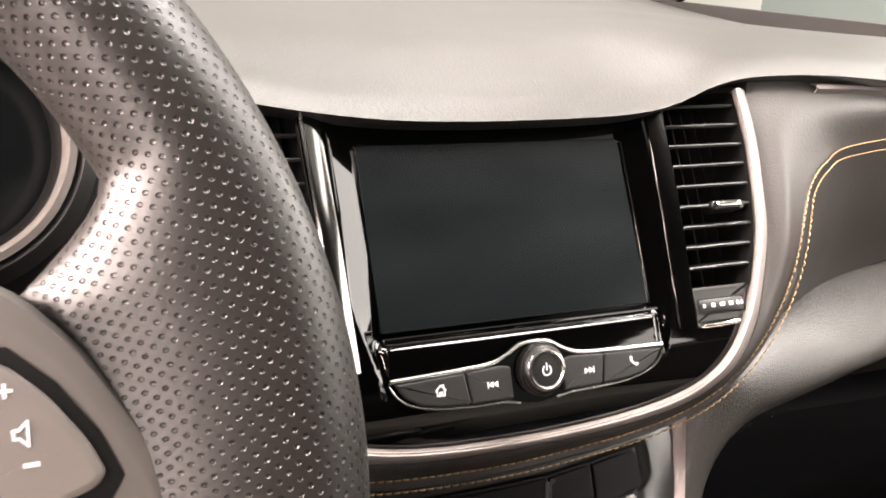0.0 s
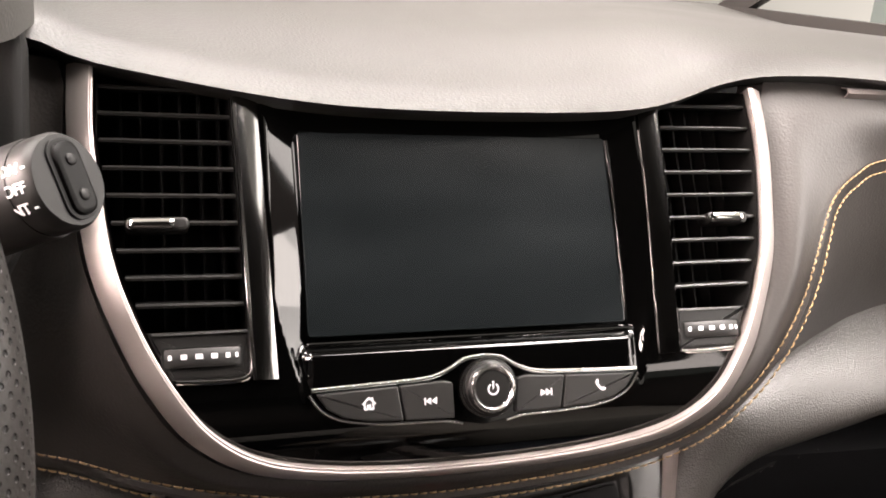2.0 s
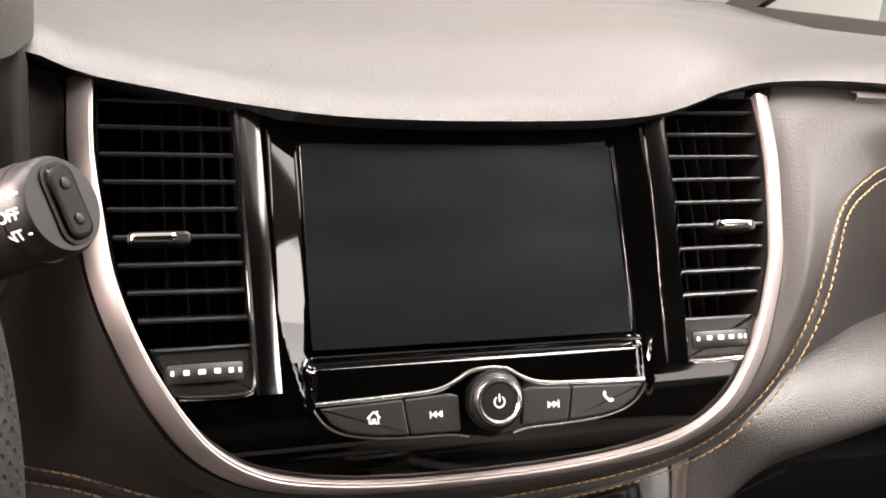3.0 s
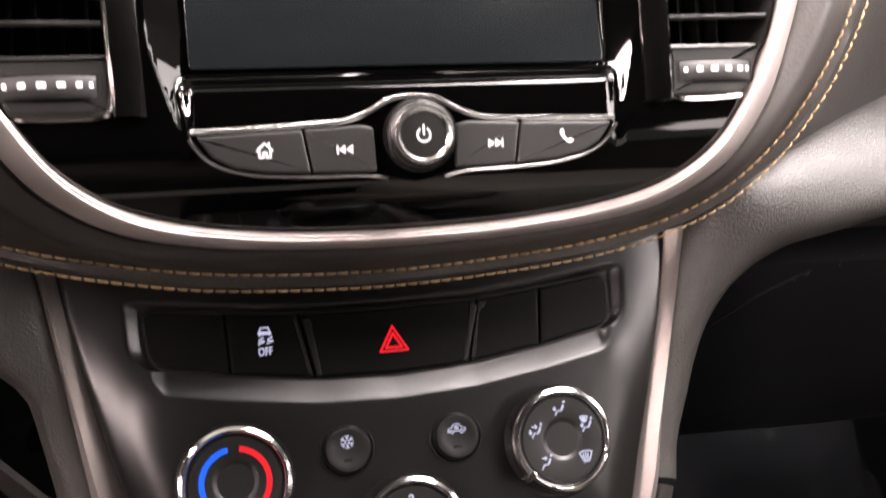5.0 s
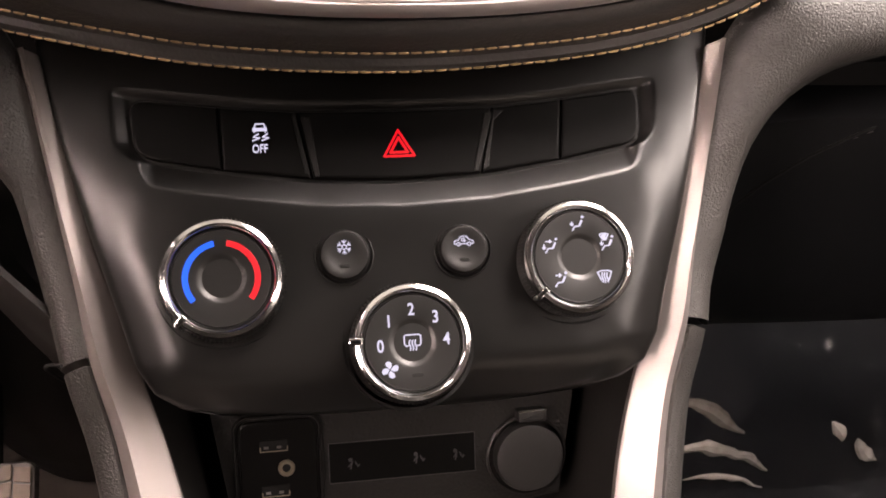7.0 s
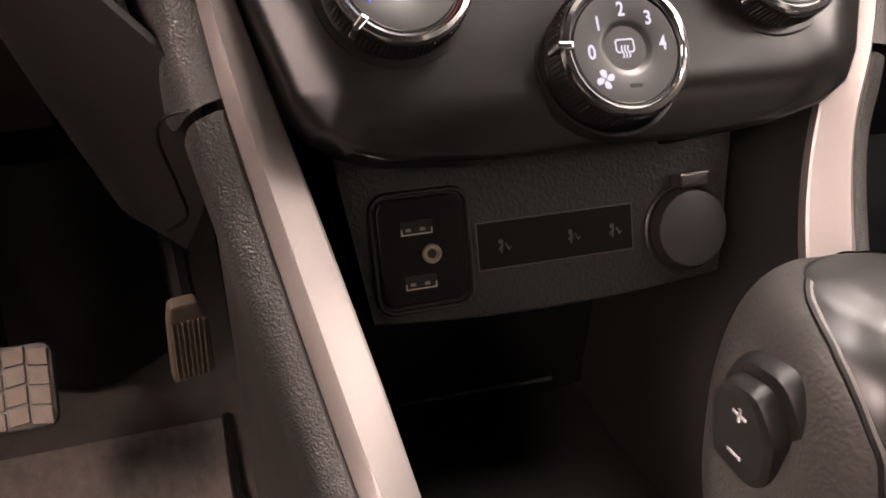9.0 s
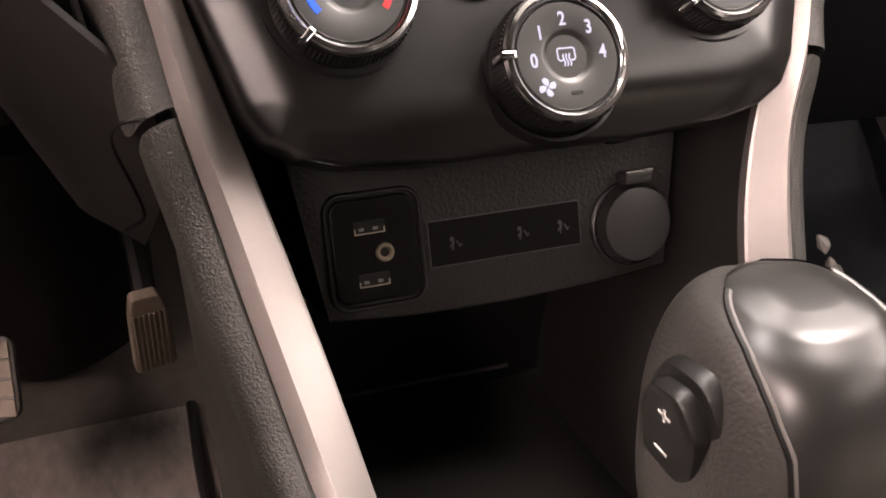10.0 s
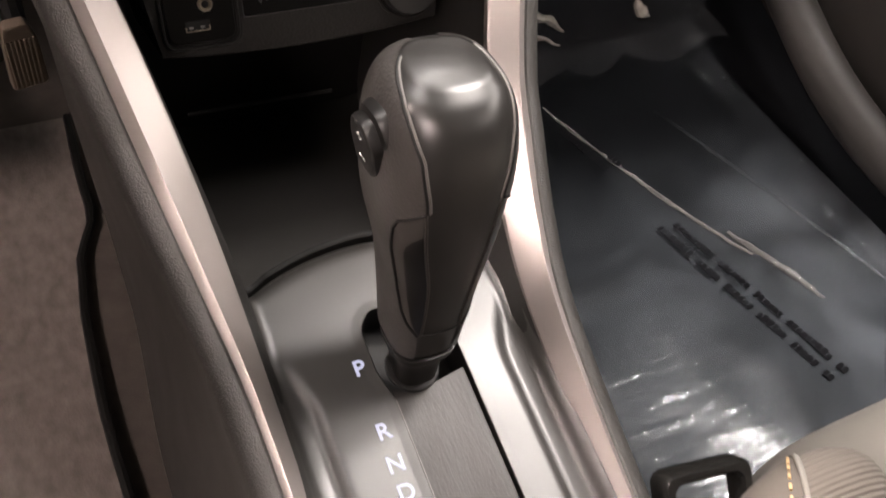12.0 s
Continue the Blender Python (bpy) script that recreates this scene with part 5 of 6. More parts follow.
def perforated():
    m = material("perforated_leather", (0.022, 0.0192, 0.0175), 0.40, spec=0.66, bump=0.14, scale=1000, kind="cells", spread=0.1)
    n, l = m.node_tree.nodes, m.node_tree.links
    b = n["Principled BSDF"]
    uvn = n.new("ShaderNodeUVMap")
    uvn.uv_map = "grid"
    sep = n.new("ShaderNodeSeparateXYZ")
    l.new(uvn.outputs["UV"], sep.inputs["Vector"])

    def math_node(op, a, b_=None, value=0.0):
        q = n.new("ShaderNodeMath")
        q.operation = op
        l.new(a, q.inputs[0])
        if b_ is not None:
            l.new(b_, q.inputs[1])
        else:
            q.inputs[1].default_value = value
        return q.outputs[0]

    row = math_node("FLOOR", sep.outputs["Y"])
    odd = math_node("MULTIPLY", math_node("MODULO", row, value=2.0), value=0.5)
    fx = math_node("SUBTRACT", math_node("FRACT", math_node("ADD", sep.outputs["X"], odd)), value=0.5)
    fy = math_node("SUBTRACT", math_node("FRACT", sep.outputs["Y"]), value=0.5)
    r2 = math_node("ADD", math_node("MULTIPLY", fx, fx), math_node("MULTIPLY", math_node("MULTIPLY", fy, fy), value=0.36))
    dist = math_node("SQRT", r2)
    hole = n.new("ShaderNodeMapRange")
    hole.inputs["From Min"].default_value, hole.inputs["From Max"].default_value = 0.10, 0.19
    l.new(dist, hole.inputs["Value"])
    # the shade inside each hole is mixed into the leather's colour
    mix = n.new("ShaderNodeMix")
    mix.data_type = "RGBA"
    mix.inputs["A"].default_value = (0.008, 0.007, 0.007, 1)
    old = b.inputs["Base Color"].links[0].from_socket
    l.new(hole.outputs["Result"], mix.inputs["Factor"])
    l.new(old, mix.inputs["B"])
    l.new(mix.outputs["Result"], b.inputs["Base Color"])
    bp = n.new("ShaderNodeBump")
    bp.inputs["Strength"].default_value, bp.inputs["Distance"].default_value = 0.9, 0.0012
    l.new(hole.outputs["Result"], bp.inputs["Height"])
    l.new(b.inputs["Normal"].links[0].from_socket, bp.inputs["Normal"])
    l.new(bp.outputs["Normal"], b.inputs["Normal"])
    return m


R_RIM = 0.1668
bm = bmesh.new()
NA, NB = 300, 56
uv_layer = bm.loops.layers.uv.new("grid")
grid, lengths = [], []
for i in range(NA):
    a = 2 * math.pi * i / NA
    deg = math.degrees(a) if a <= math.pi else math.degrees(a) - 360
    rest = 0.036 * smooth(28, 18, deg) * smooth(-62, -40, deg) + (0.036 * smooth(149, 157, deg) if deg > 0 else 0.036 * smooth(-118, -140, deg))
    ra, rb = 0.0192, 0.0185
    ring_v, run = [], [0.0]
    for j in range(NB + 1):
        b = -math.pi / 2 + 2 * math.pi * j / NB
        cb, sb = math.cos(b), math.sin(b)
        if cb > 0:
            rr, dd = R_RIM + ra * cb, rb * sb
        else:
            rr = R_RIM + (ra + rest) * cb
            dd = rb * math.copysign(abs(sb) ** (1 + 1.6 * rest / 0.036 * abs(cb)), sb) * (1 - 0.30 * rest / 0.036 * cb * cb)
        p = WF.at(rr * math.cos(a), rr * math.sin(a), dd)
        if ring_v:
            run.append(run[-1] + (p - ring_v[-1].co).length)
        if j < NB:
            ring_v.append(bm.verts.new(p))
    grid.append(ring_v)
    lengths.append(run)
for i in range(NA):
    for j in range(NB):
        i2, j2 = (i + 1) % NA, (j + 1) % NB
        f = bm.faces.new((grid[i][j], grid[i2][j], grid[i2][j2], grid[i][j2]))
        for loop, (p, q) in zip(f.loops, ((i, j), (i + 1, j), (i + 1, j + 1), (i, j + 1))):
            loop[uv_layer].uv = (p * 292 / NA, lengths[p % NA][q] / 0.00222)
PERF = perforated()
part("rim", bm, PERF, wheel, "perforated black leather rim with thumb rests")
BEZEL = [(0.04, 0.052), (0.085, 0.0525), (0.107, 0.048), (0.121, 0.036), (0.132, 0.020), (0.1395, 0.005), (0.1425, -0.008), (0.1425, -0.024), (0.10, -0.058), (0.04, -0.07)]
spoke = part("spoke_bezel", slab(WF, [(q.x, q.y) for q in spline([(a, b, 0) for a, b in BEZEL], 60)], -0.008, 0.0125, 0.0045), material("spoke_grey", (0.18, 0.163, 0.153), 0.36, metal=0.3, spread=0.06), wheel, "satin grey spoke bezel")
part("bezel_gap", slab(WF, [(0.05, 0.036), (0.100, 0.036), (0.1100, 0.0345), (0.1185, 0.0265), (0.126, 0.0155), (0.1300, 0.0060), (0.1270, 0.0015), (0.110, -0.004), (0.05, -0.016)], 0.004, 0.0129, 0.0001), DARK, spoke)
pad = part("volume_switch", slab(WF, round_poly([(0.05, 0.033), (0.099, 0.033), (0.1090, 0.0318), (0.1165, 0.0245), (0.1235, 0.0145), (0.1268, 0.0072), (0.1245, 0.0042), (0.110, -0.0005), (0.05, -0.012)], 0.003), 0.004, 0.0145, 0.0018), material("switch_grey", (0.17, 0.152, 0.14), 0.42, spread=0.06), spoke, "grey volume rocker with pale symbols")
part("symbol", strokes(WF, [[(0.1078, 0.0262), (0.1102, 0.0262)], [(0.1090, 0.0250), (0.1090, 0.0274)]], 0.0007, 0.0146), WHITE, pad)
part("symbol", strokes(WF, [[(0.1100, 0.0166), (0.1110, 0.0166), (0.1126, 0.0150), (0.1126, 0.0198), (0.1110, 0.0182), (0.1100, 0.0182), (0.1100, 0.0166)]], 0.0006, 0.0146), WHITE, pad)
part("symbol", strokes(WF, [[(0.1116, 0.0112), (0.1140, 0.0112)]], 0.0009, 0.0146), WHITE, pad)
part("hub", slab(WF, rounded(-0.085, -0.075, 0.075, 0.062, 0.03), -0.05, 0.006, 0.012), SATIN, wheel, "airbag hub")
part("column", lathe(WF, 0, 0, [(0.055, -0.012), (0.06, -0.06), (0.065, -0.20)], 32), DARK, wheel)

# ---- wiper stalk ----
stalk = thing("wiper_stalk", "black wiper stalk with white switch markings", "stalk", (-0.24, -0.07, 0.825))
ax = Vector((0.74, -0.53, 0.41)).normalized()
KF = Face((-0.1845, -0.1155, 0.8365), right=ax.cross(Vector((0, 0, 1))) * -1, up=Vector((0, 0, 1)) - ax * ax.z)
if KF.n.dot(ax) < 0:
    KF = Face((-0.1845, -0.1155, 0.8365), right=ax.cross(Vector((0, 0, 1))), up=Vector((0, 0, 1)) - ax * ax.z)
part("end_knob", lathe(KF, 0, 0, [(0.0125, -0.030), (0.0135, -0.028), (0.0139, -0.004), (0.0137, -0.0015), (0.0128, 0.0), (0.0005, 0.0004)], 48), STALK_BLACK, stalk, "round black end knob")
part("collar", lathe(KF, 0, 0, [(0.0140, -0.0315), (0.0144, -0.030), (0.0144, -0.010), (0.0141, -0.0085)], 48), STALK_BLACK, stalk, "satin black collar with white markings")
part("arm", tube([KF.at(0, 0, -0.030), KF.at(0, 0.0, -0.06) + Vector((-0.005, 0.02, -0.012)), KF.at(0, 0, -0.09) + Vector((-0.01, 0.05, -0.04)), KF.at(0, 0, -0.11) + Vector((-0.02, 0.08, -0.07))], [0.0125, 0.011, 0.010, 0.012], 20), STALK_BLACK, stalk)
rocker = part("rocker", slab(KF, rounded(-0.0042, -0.0105, 0.0058, 0.0105, 0.004), -0.001, 0.0022, 0.0014), BUTTON, stalk, "black rocker button")
part("rocker_gap", slab(KF, rounded(-0.0056, -0.0115, 0.0066, 0.0115, 0.005), -0.002, 0.0008, 0.0002), DARK, rocker)
for v in (-0.005, 0.005):
    part("dimple", lathe(KF, 0.0008, v, [(0.0018, 0.0018), (0.0017, 0.0026), (0.0010, 0.0030), (0.0001, 0.0030)], 20), STALK_BLACK, rocker)
for body, turn in (("ON -", -0.50), ("OFF", -0.10), ("INT -", 0.30)):
    bm = lettering(WF, body, 0, 0, 0.0044, 0)
    for w in bm.verts:
        d = w.co - WF.o
        along, around = d.dot(WF.r), d.dot(WF.u)
        ang = math.pi - around / 0.0145 + turn
        rad = 0.0140 + d.dot(WF.n)
        w.co = KF.at(rad * math.cos(ang), rad * math.sin(ang), -0.0060 + along)
    part("lettering", bm, WHITE, stalk, "white switch markings")

# ---- instrument binnacle ----
pod_ob = thing("instrument_binnacle", "dark hooded instrument binnacle behind the wheel", "instrument cluster", (-0.37, 0.1, 0.78))
rows = []
for y, grow in ((-0.005, 0.0), (0.0, 0.006), (0.02, 0.010), (0.08, 0.012), (0.16, 0.006), (0.26, -0.02)):
    rows.append([Vector((-0.392 + (0.172 + grow) * math.copysign(abs(math.cos(radians(a))) ** 0.7, math.cos(radians(a))), y + 0.10 * 0, 0.858 + (0.085 + grow) * abs(math.sin(radians(a))) ** 0.8)) for a in range(0, 181, 4)])
part("hood", loft(rows, 0.006), LEATHER_TOP, pod_ob, "grained leather hood")
GF = Face((-0.375, 0.045, 0.835), 0.35)
part("face_panel", slab(GF, rounded(-0.165, -0.10, 0.165, 0.07, 0.05), -0.02, 0.0, 0.004), DARK, pod_ob)
for u, r in ((0.085, 0.052), (-0.085, 0.052)):
    g = part("gauge_bezel", lathe(GF, u, -0.01, [(r + 0.012, -0.005), (r + 0.012, 0.018), (r + 0.006, 0.024), (r, 0.020), (r - 0.006, 0.004), (r - 0.007, -0.002)], 64), SATIN, pod_ob, "round gauge bezel")
    part("gauge_ring", lathe(GF, u, -0.01, [(r + 0.002, 0.0), (r + 0.002, 0.0215), (r + 0.003, 0.0250), (r, 0.0262), (r - 0.002, 0.0225), (r - 0.0035, 0.0)], 64), bpy.data.materials["spoke_grey"], g)
    part("gauge_face", lathe(GF, u, -0.01, [(r - 0.004, 0.000), (r - 0.006, 0.0012), (0.001, 0.0014)], 48), SCREEN, g)

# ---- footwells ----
floor = tagged(part("floor", loft([[Vector((x, y, z)) for x in (-0.75, -0.4, -0.155, -0.12, 0.12, 0.155, 0.4, 0.75)] for y, z in ((-1.2, 0.06), (-0.5, 0.06), (0.0, 0.065), (0.30, 0.075), (0.42, 0.12), (0.55, 0.22), (0.68, 0.42))], 0.02), SHADED_CARPET), "black carpeted floor with the footwell shade in its colour", "floor", kind="structure")
tagged(part("floor_driver", loft([[Vector((x, y, z + 0.005)) for x in (-0.75, -0.4, -0.12)] for y, z in ((-1.2, 0.06), (-0.5, 0.06), (0.0, 0.065), (0.30, 0.075), (0.42, 0.12), (0.55, 0.22))], 0.004), BROWN_CARPET), "brown carpet of the driver footwell", "floor", kind="structure")
mat_ob = thing("floor_mat", "brown carpet floor mat with a stitched edge", "floor mat", (-0.36, 0.1, 0.075))
rows = []
for k in range(40):
    y = -0.45 + 0.775 * k / 39
    e = -0.166 + 0.002 * math.sin(k * 0.5) + 0.007 * smooth(0.08, 0.15, y) + 0.022 * smooth(0.14, 0.2, y)
    rows.append([Vector((x, y, 0.084 + 0.12 * max(0, y - 0.27) + 0.002 * math.sin(9 * x + 7 * y))) for x in [-0.62 + (e + 0.62) * j / 24 for j in range(25)]])
part("mat_surface", loft(rows, 0.008), MAT_PILE, mat_ob)
part("mat_edge", tube([r[-1] + Vector((0, 0, 0.001)) for r in rows], 0.0042, 8), DARK, mat_ob, "dark bound edge")

brake = thing("brake_pedal", "metal-grey brake pedal with a ribbed pad", "pedal", (-0.28, 0.21, 0.24))
bfp = Face((-0.2800, 0.208, 0.243), 0.95)
part("pad", slab(bfp, rounded(-0.036, -0.027, 0.036, 0.027, 0.008), -0.010, 0.0, 0.003), TRIM_GREY, brake)
PEDAL = material("pedal_metal", (0.1326, 0.1030, 0.0781), 0.55, metal=0.1, bump=0.3, scale=900, spread=0.3, wear=160)
for k in range(5):
    for j in range(4):
        a, b = -0.0335 + 0.0136 * k, -0.0245 + 0.0124 * j
        skew = 0.0016 if k % 2 else -0.0016
        part("rib", slab(bfp, round_poly([(a, b), (a + 0.0122, b + skew), (a + 0.0122, b + 0.0112 + skew), (a, b + 0.0112)], 0.0012), -0.001, 0.0016, 0.0006), PEDAL, brake)
part("arm", tube(spline([(-0.28, 0.225, 0.24), (-0.285, 0.29, 0.30), (-0.285, 0.34, 0.42), (-0.28, 0.34, 0.55)], 14), 0.010, 8), DARK, brake)
gas = thing("accelerator_pedal", "grey ribbed accelerator pedal", "pedal", (-0.16, 0.22, 0.20))
gfp = Face((-0.1590, 0.222, 0.238), 0.30 * -1, right=(0.98, 0.18, 0))
part("pad", slab(gfp, round_poly([(-0.0145, -0.030), (0.0145, -0.027), (0.0125, 0.03), (0.007, 0.050), (-0.011, 0.050), (-0.0135, 0.03)], 0.004), -0.008, 0.0, 0.002), PEDAL, gas)
for k in range(7):
    part("rib", slab(gfp, rounded(-0.0118 + 0.0034 * k, -0.026, -0.0099 + 0.0034 * k, 0.034, 0.0007), -0.001, 0.0015, 0.0005), PEDAL, gas)
part("arm", tube(spline([(-0.16, 0.235, 0.27), (-0.165, 0.30, 0.33), (-0.17, 0.34, 0.45)], 10), 0.008, 8), DARK, gas)
shroud = thing("column_shroud", "black footwell cover above the pedals", "cover", (-0.23, 0.35, 0.35))
part("cover_skin", loft([[Vector((x, y - 0.06 * math.sin(math.pi * (x + 0.33) / 0.18) , z)) for x in [-0.33 + 0.18 * k / 16 for k in range(17)]] for y, z in ((0.42, 0.12), (0.36, 0.20), (0.33, 0.30), (0.34, 0.36), (0.40, 0.40))], 0.004), DARK, shroud)
under = thing("under_dash_panel", "black lower dash panel above the driver footwell", "panel", (-0.4, 0.2, 0.5))
part("panel_skin", loft([[Vector((x, y, z + 0.02 * (x + 0.4))) for x in (-0.72, -0.55, -0.4, -0.3, -0.24, -0.215)] for y, z in ((0.11, 0.64), (0.10, 0.56), (0.13, 0.48), (0.19, 0.42), (0.30, 0.40), (0.45, 0.42))], 0.004), DARK, under)

side = thing("footwell_side_panel", "smooth dark panel between knee panel and pedals", "panel", (-0.18, 0.12, 0.36))
edge_a = spline([(-0.150, 0.030, 0.495), (-0.147, 0.055, 0.45), (-0.150, 0.10, 0.405), (-0.157, 0.15, 0.358)], 24)
edge_b = spline([(-0.262, 0.085, 0.60), (-0.232, 0.105, 0.52), (-0.207, 0.13, 0.445), (-0.188, 0.15, 0.389)], 24)
mid_ab = [a.lerp(b, 0.5) + Vector((0.003, -0.006, 0)) for a, b in zip(edge_a, edge_b)]
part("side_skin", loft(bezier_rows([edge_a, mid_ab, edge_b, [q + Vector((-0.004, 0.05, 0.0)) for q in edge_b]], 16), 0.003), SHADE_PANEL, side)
part("shut_line", tube(spline([(-0.1545, 0.018, 0.489), (-0.163, 0.026, 0.484), (-0.166, 0.04, 0.47), (-0.160, 0.07, 0.435), (-0.157, 0.085, 0.412), (-0.166, 0.092, 0.402)], 30), 0.0009, 6), DARK, side, "dark curved shut line")

# passenger side
glove = thing("glove_box", "black glove box door with a curved shut line", "glove box", (0.4, 0.2, 0.34))
door = loft(bezier_rows([[Vector((x, y - 0.02 * math.sin((x - 0.19) * 5), z - 0.11 * max(0, 0.28 - x))) for x in [0.175 + 0.45 * k / 30 for k in range(31)]] for y, z in ((0.19, 0.555), (0.165, 0.545), (0.165, 0.50), (0.19, 0.42), (0.235, 0.345), (0.26, 0.335), (0.34, 0.345))], 24), 0.004)
skin_points = [v.co.copy() for v in door.verts if v.co.z > 0.38]
arc = []
for q in spline([(0.196, 0, 0.424), (0.224, 0, 0.451), (0.242, 0, 0.483), (0.269, 0, 0.510), (0.302, 0, 0.530), (0.337, 0, 0.541), (0.40, 0, 0.546), (0.50, 0, 0.548)], 60):
    by_gap = sorted((math.hypot(p.x - q.x, p.z - q.z) + 1e-4, p.y) for p in skin_points)[:8]
    share = [(1 / gap ** 2, y) for gap, y in by_gap]
    arc.append(Vector((q.x, sum(w * y for w, y in share) / sum(w for w, y in share) - 0.0020, q.z)))
part("door_skin", door, GLOVE, glove)
part("upper_skin", loft([[Vector((x, y, z)) for x in (0.17, 0.3, 0.45, 0.70)] for y, z in ((0.14, 0.592), (0.20, 0.575), (0.22, 0.560))], 0.003), DARK, glove)
part("shut_line", tube(arc, 0.0013, 6), DARK, glove, "dark curved shut line")
# a pale bead draws the highlight along the door's edge
part("edge_highlight", tube([q + Vector((0.0, -0.0005, -0.0022)) for q in arc[26:]], [0.0002 + 0.0011 * min(1.0, k / 10) for k in range(len(arc) - 26)], 6), SIDE_TRIM, glove, "pale painted highlight on the edge of the door")
tagged(part("wall_front", loft([[Vector((x, y, z)) for x in (-0.75, 0, 0.75)] for y, z in ((0.62, 0.10), (0.62, 0.45), (0.60, 0.60), (0.97, 0.86))], 0.02), DARK), "dark bulkhead behind the dashboard", "wall", kind="structure")


def film_material():
    m = bpy.data.materials.new("clear_film")
    m.use_nodes = True
    n, l = m.node_tree.nodes, m.node_tree.links
    b = n["Principled BSDF"]
    b.inputs["Base Color"].default_value = (0.155, 0.175, 0.20, 1)
    b.inputs["Roughness"].default_value = 0.13
    b.inputs["Specular IOR Level"].default_value = 0.8
    g = n.new("ShaderNodeBsdfGlossy")
    g.inputs["Roughness"].default_value = 0.20
    g.inputs["Color"].default_value = (0.36, 0.375, 0.39, 1)
    lw = n.new("ShaderNodeFresnel")
    lw.inputs["IOR"].default_value = 1.5
    co = n.new("ShaderNodeTexCoord")
    ns = n.new("ShaderNodeTexNoise")
    ns.inputs["Scale"].default_value, ns.inputs["Detail"].default_value, ns.inputs["Distortion"].default_value = 1.0, 3.0, 0.6
    mp = n.new("ShaderNodeMapping")
    mp.inputs["Scale"].default_value = (16.0, 75.0, 4.0)
    mp.inputs["Rotation"].default_value = (0.0, 0.0, 0.15)
    l.new(co.outputs["Object"], mp.inputs["Vector"])
    l.new(mp.outputs["Vector"], ns.inputs["Vector"])
    bp = n.new("ShaderNodeBump")
    bp.inputs["Strength"].default_value, bp.inputs["Distance"].default_value = 0.22, 0.0035
    # the ripples gather beside the console, behind
    sep = n.new("ShaderNodeSeparateXYZ")
    l.new(co.outputs["Object"], sep.inputs["Vector"])
    masks = []
    # grey haze in the alpha stands for window reflections, strongest near the seat
    sheen_haze = n.new("ShaderNodeMapRange")
    sheen_haze.interpolation_type = "SMOOTHSTEP"
    sheen_haze.inputs["From Min"].default_value, sheen_haze.inputs["From Max"].default_value = -0.10, 0.16
    sheen_haze.inputs["To Min"].default_value, sheen_haze.inputs["To Max"].default_value = 0.19, 0.010
    l.new(sep.outputs["Y"], sheen_haze.inputs["Value"])
    cloud = n.new("ShaderNodeTexNoise")
    cloud.inputs["Scale"].default_value, cloud.inputs["Detail"].default_value, cloud.inputs["Distortion"].default_value = 9.0, 5.0, 1.2
    l.new(co.outputs["Object"], cloud.inputs["Vector"])
    patchy = n.new("ShaderNodeMapRange")
    patchy.inputs["From Min"].default_value, patchy.inputs["From Max"].default_value = 0.35, 0.68
    patchy.inputs["To Min"].default_value, patchy.inputs["To Max"].default_value = 0.45, 1.7
    l.new(cloud.outputs["Fac"], patchy.inputs["Value"])
    veil = n.new("ShaderNodeMath")
    veil.operation = "MULTIPLY"
    # the painted sheen grows towards the door
    door_sheen = n.new("ShaderNodeMapRange")
    door_sheen.interpolation_type = "SMOOTHSTEP"
    door_sheen.inputs["From Min"].default_value, door_sheen.inputs["From Max"].default_value = 0.40, 0.50
    door_sheen.inputs["To Min"].default_value, door_sheen.inputs["To Max"].default_value = 1.0, 2.2
    l.new(sep.outputs["X"], door_sheen.inputs["Value"])
    thick = n.new("ShaderNodeMath")
    thick.operation = "MULTIPLY"
    l.new(sheen_haze.outputs["Result"], thick.inputs[0])
    l.new(door_sheen.outputs["Result"], thick.inputs[1])
    l.new(thick.outputs[0], veil.inputs[0])
    l.new(patchy.outputs["Result"], veil.inputs[1])
    l.new(veil.outputs[0], b.inputs["Alpha"])
    for axis, a, b_ in (("X", 0.70, 0.42), ("Y", 0.15, -0.04)):
        mr = n.new("ShaderNodeMapRange")
        mr.interpolation_type = "SMOOTHSTEP"
        mr.inputs["From Min"].default_value, mr.inputs["From Max"].default_value = b_, a
        mr.inputs["To Min"].default_value, mr.inputs["To Max"].default_value = 1.0, 0.5
        l.new(sep.outputs[axis], mr.inputs["Value"])
        masks.append(mr.outputs["Result"])
    m1, m2 = n.new("ShaderNodeMath"), n.new("ShaderNodeMath")
    m1.operation = m2.operation = "MULTIPLY"
    l.new(masks[0], m1.inputs[0])
    l.new(masks[1], m1.inputs[1])
    l.new(m1.outputs[0], m2.inputs[0])
    l.new(ns.outputs["Fac"], m2.inputs[1])
    l.new(m2.outputs[0], bp.inputs["Height"])
    for node in (b, g, lw):
        l.new(bp.outputs["Normal"], node.inputs["Normal"])
    mix = n.new("ShaderNodeMixShader")
    l.new(lw.outputs["Fac"], mix.inputs["Fac"])
    l.new(b.outputs["BSDF"], mix.inputs[1])
    l.new(g.outputs["BSDF"], mix.inputs[2])
    l.new(mix.outputs["Shader"], n["Material Output"].inputs["Surface"])
    return m


film = thing("protective_film", "crumpled clear plastic film over the passenger floor", "plastic film", (0.38, 0, 0.09))
rows = []
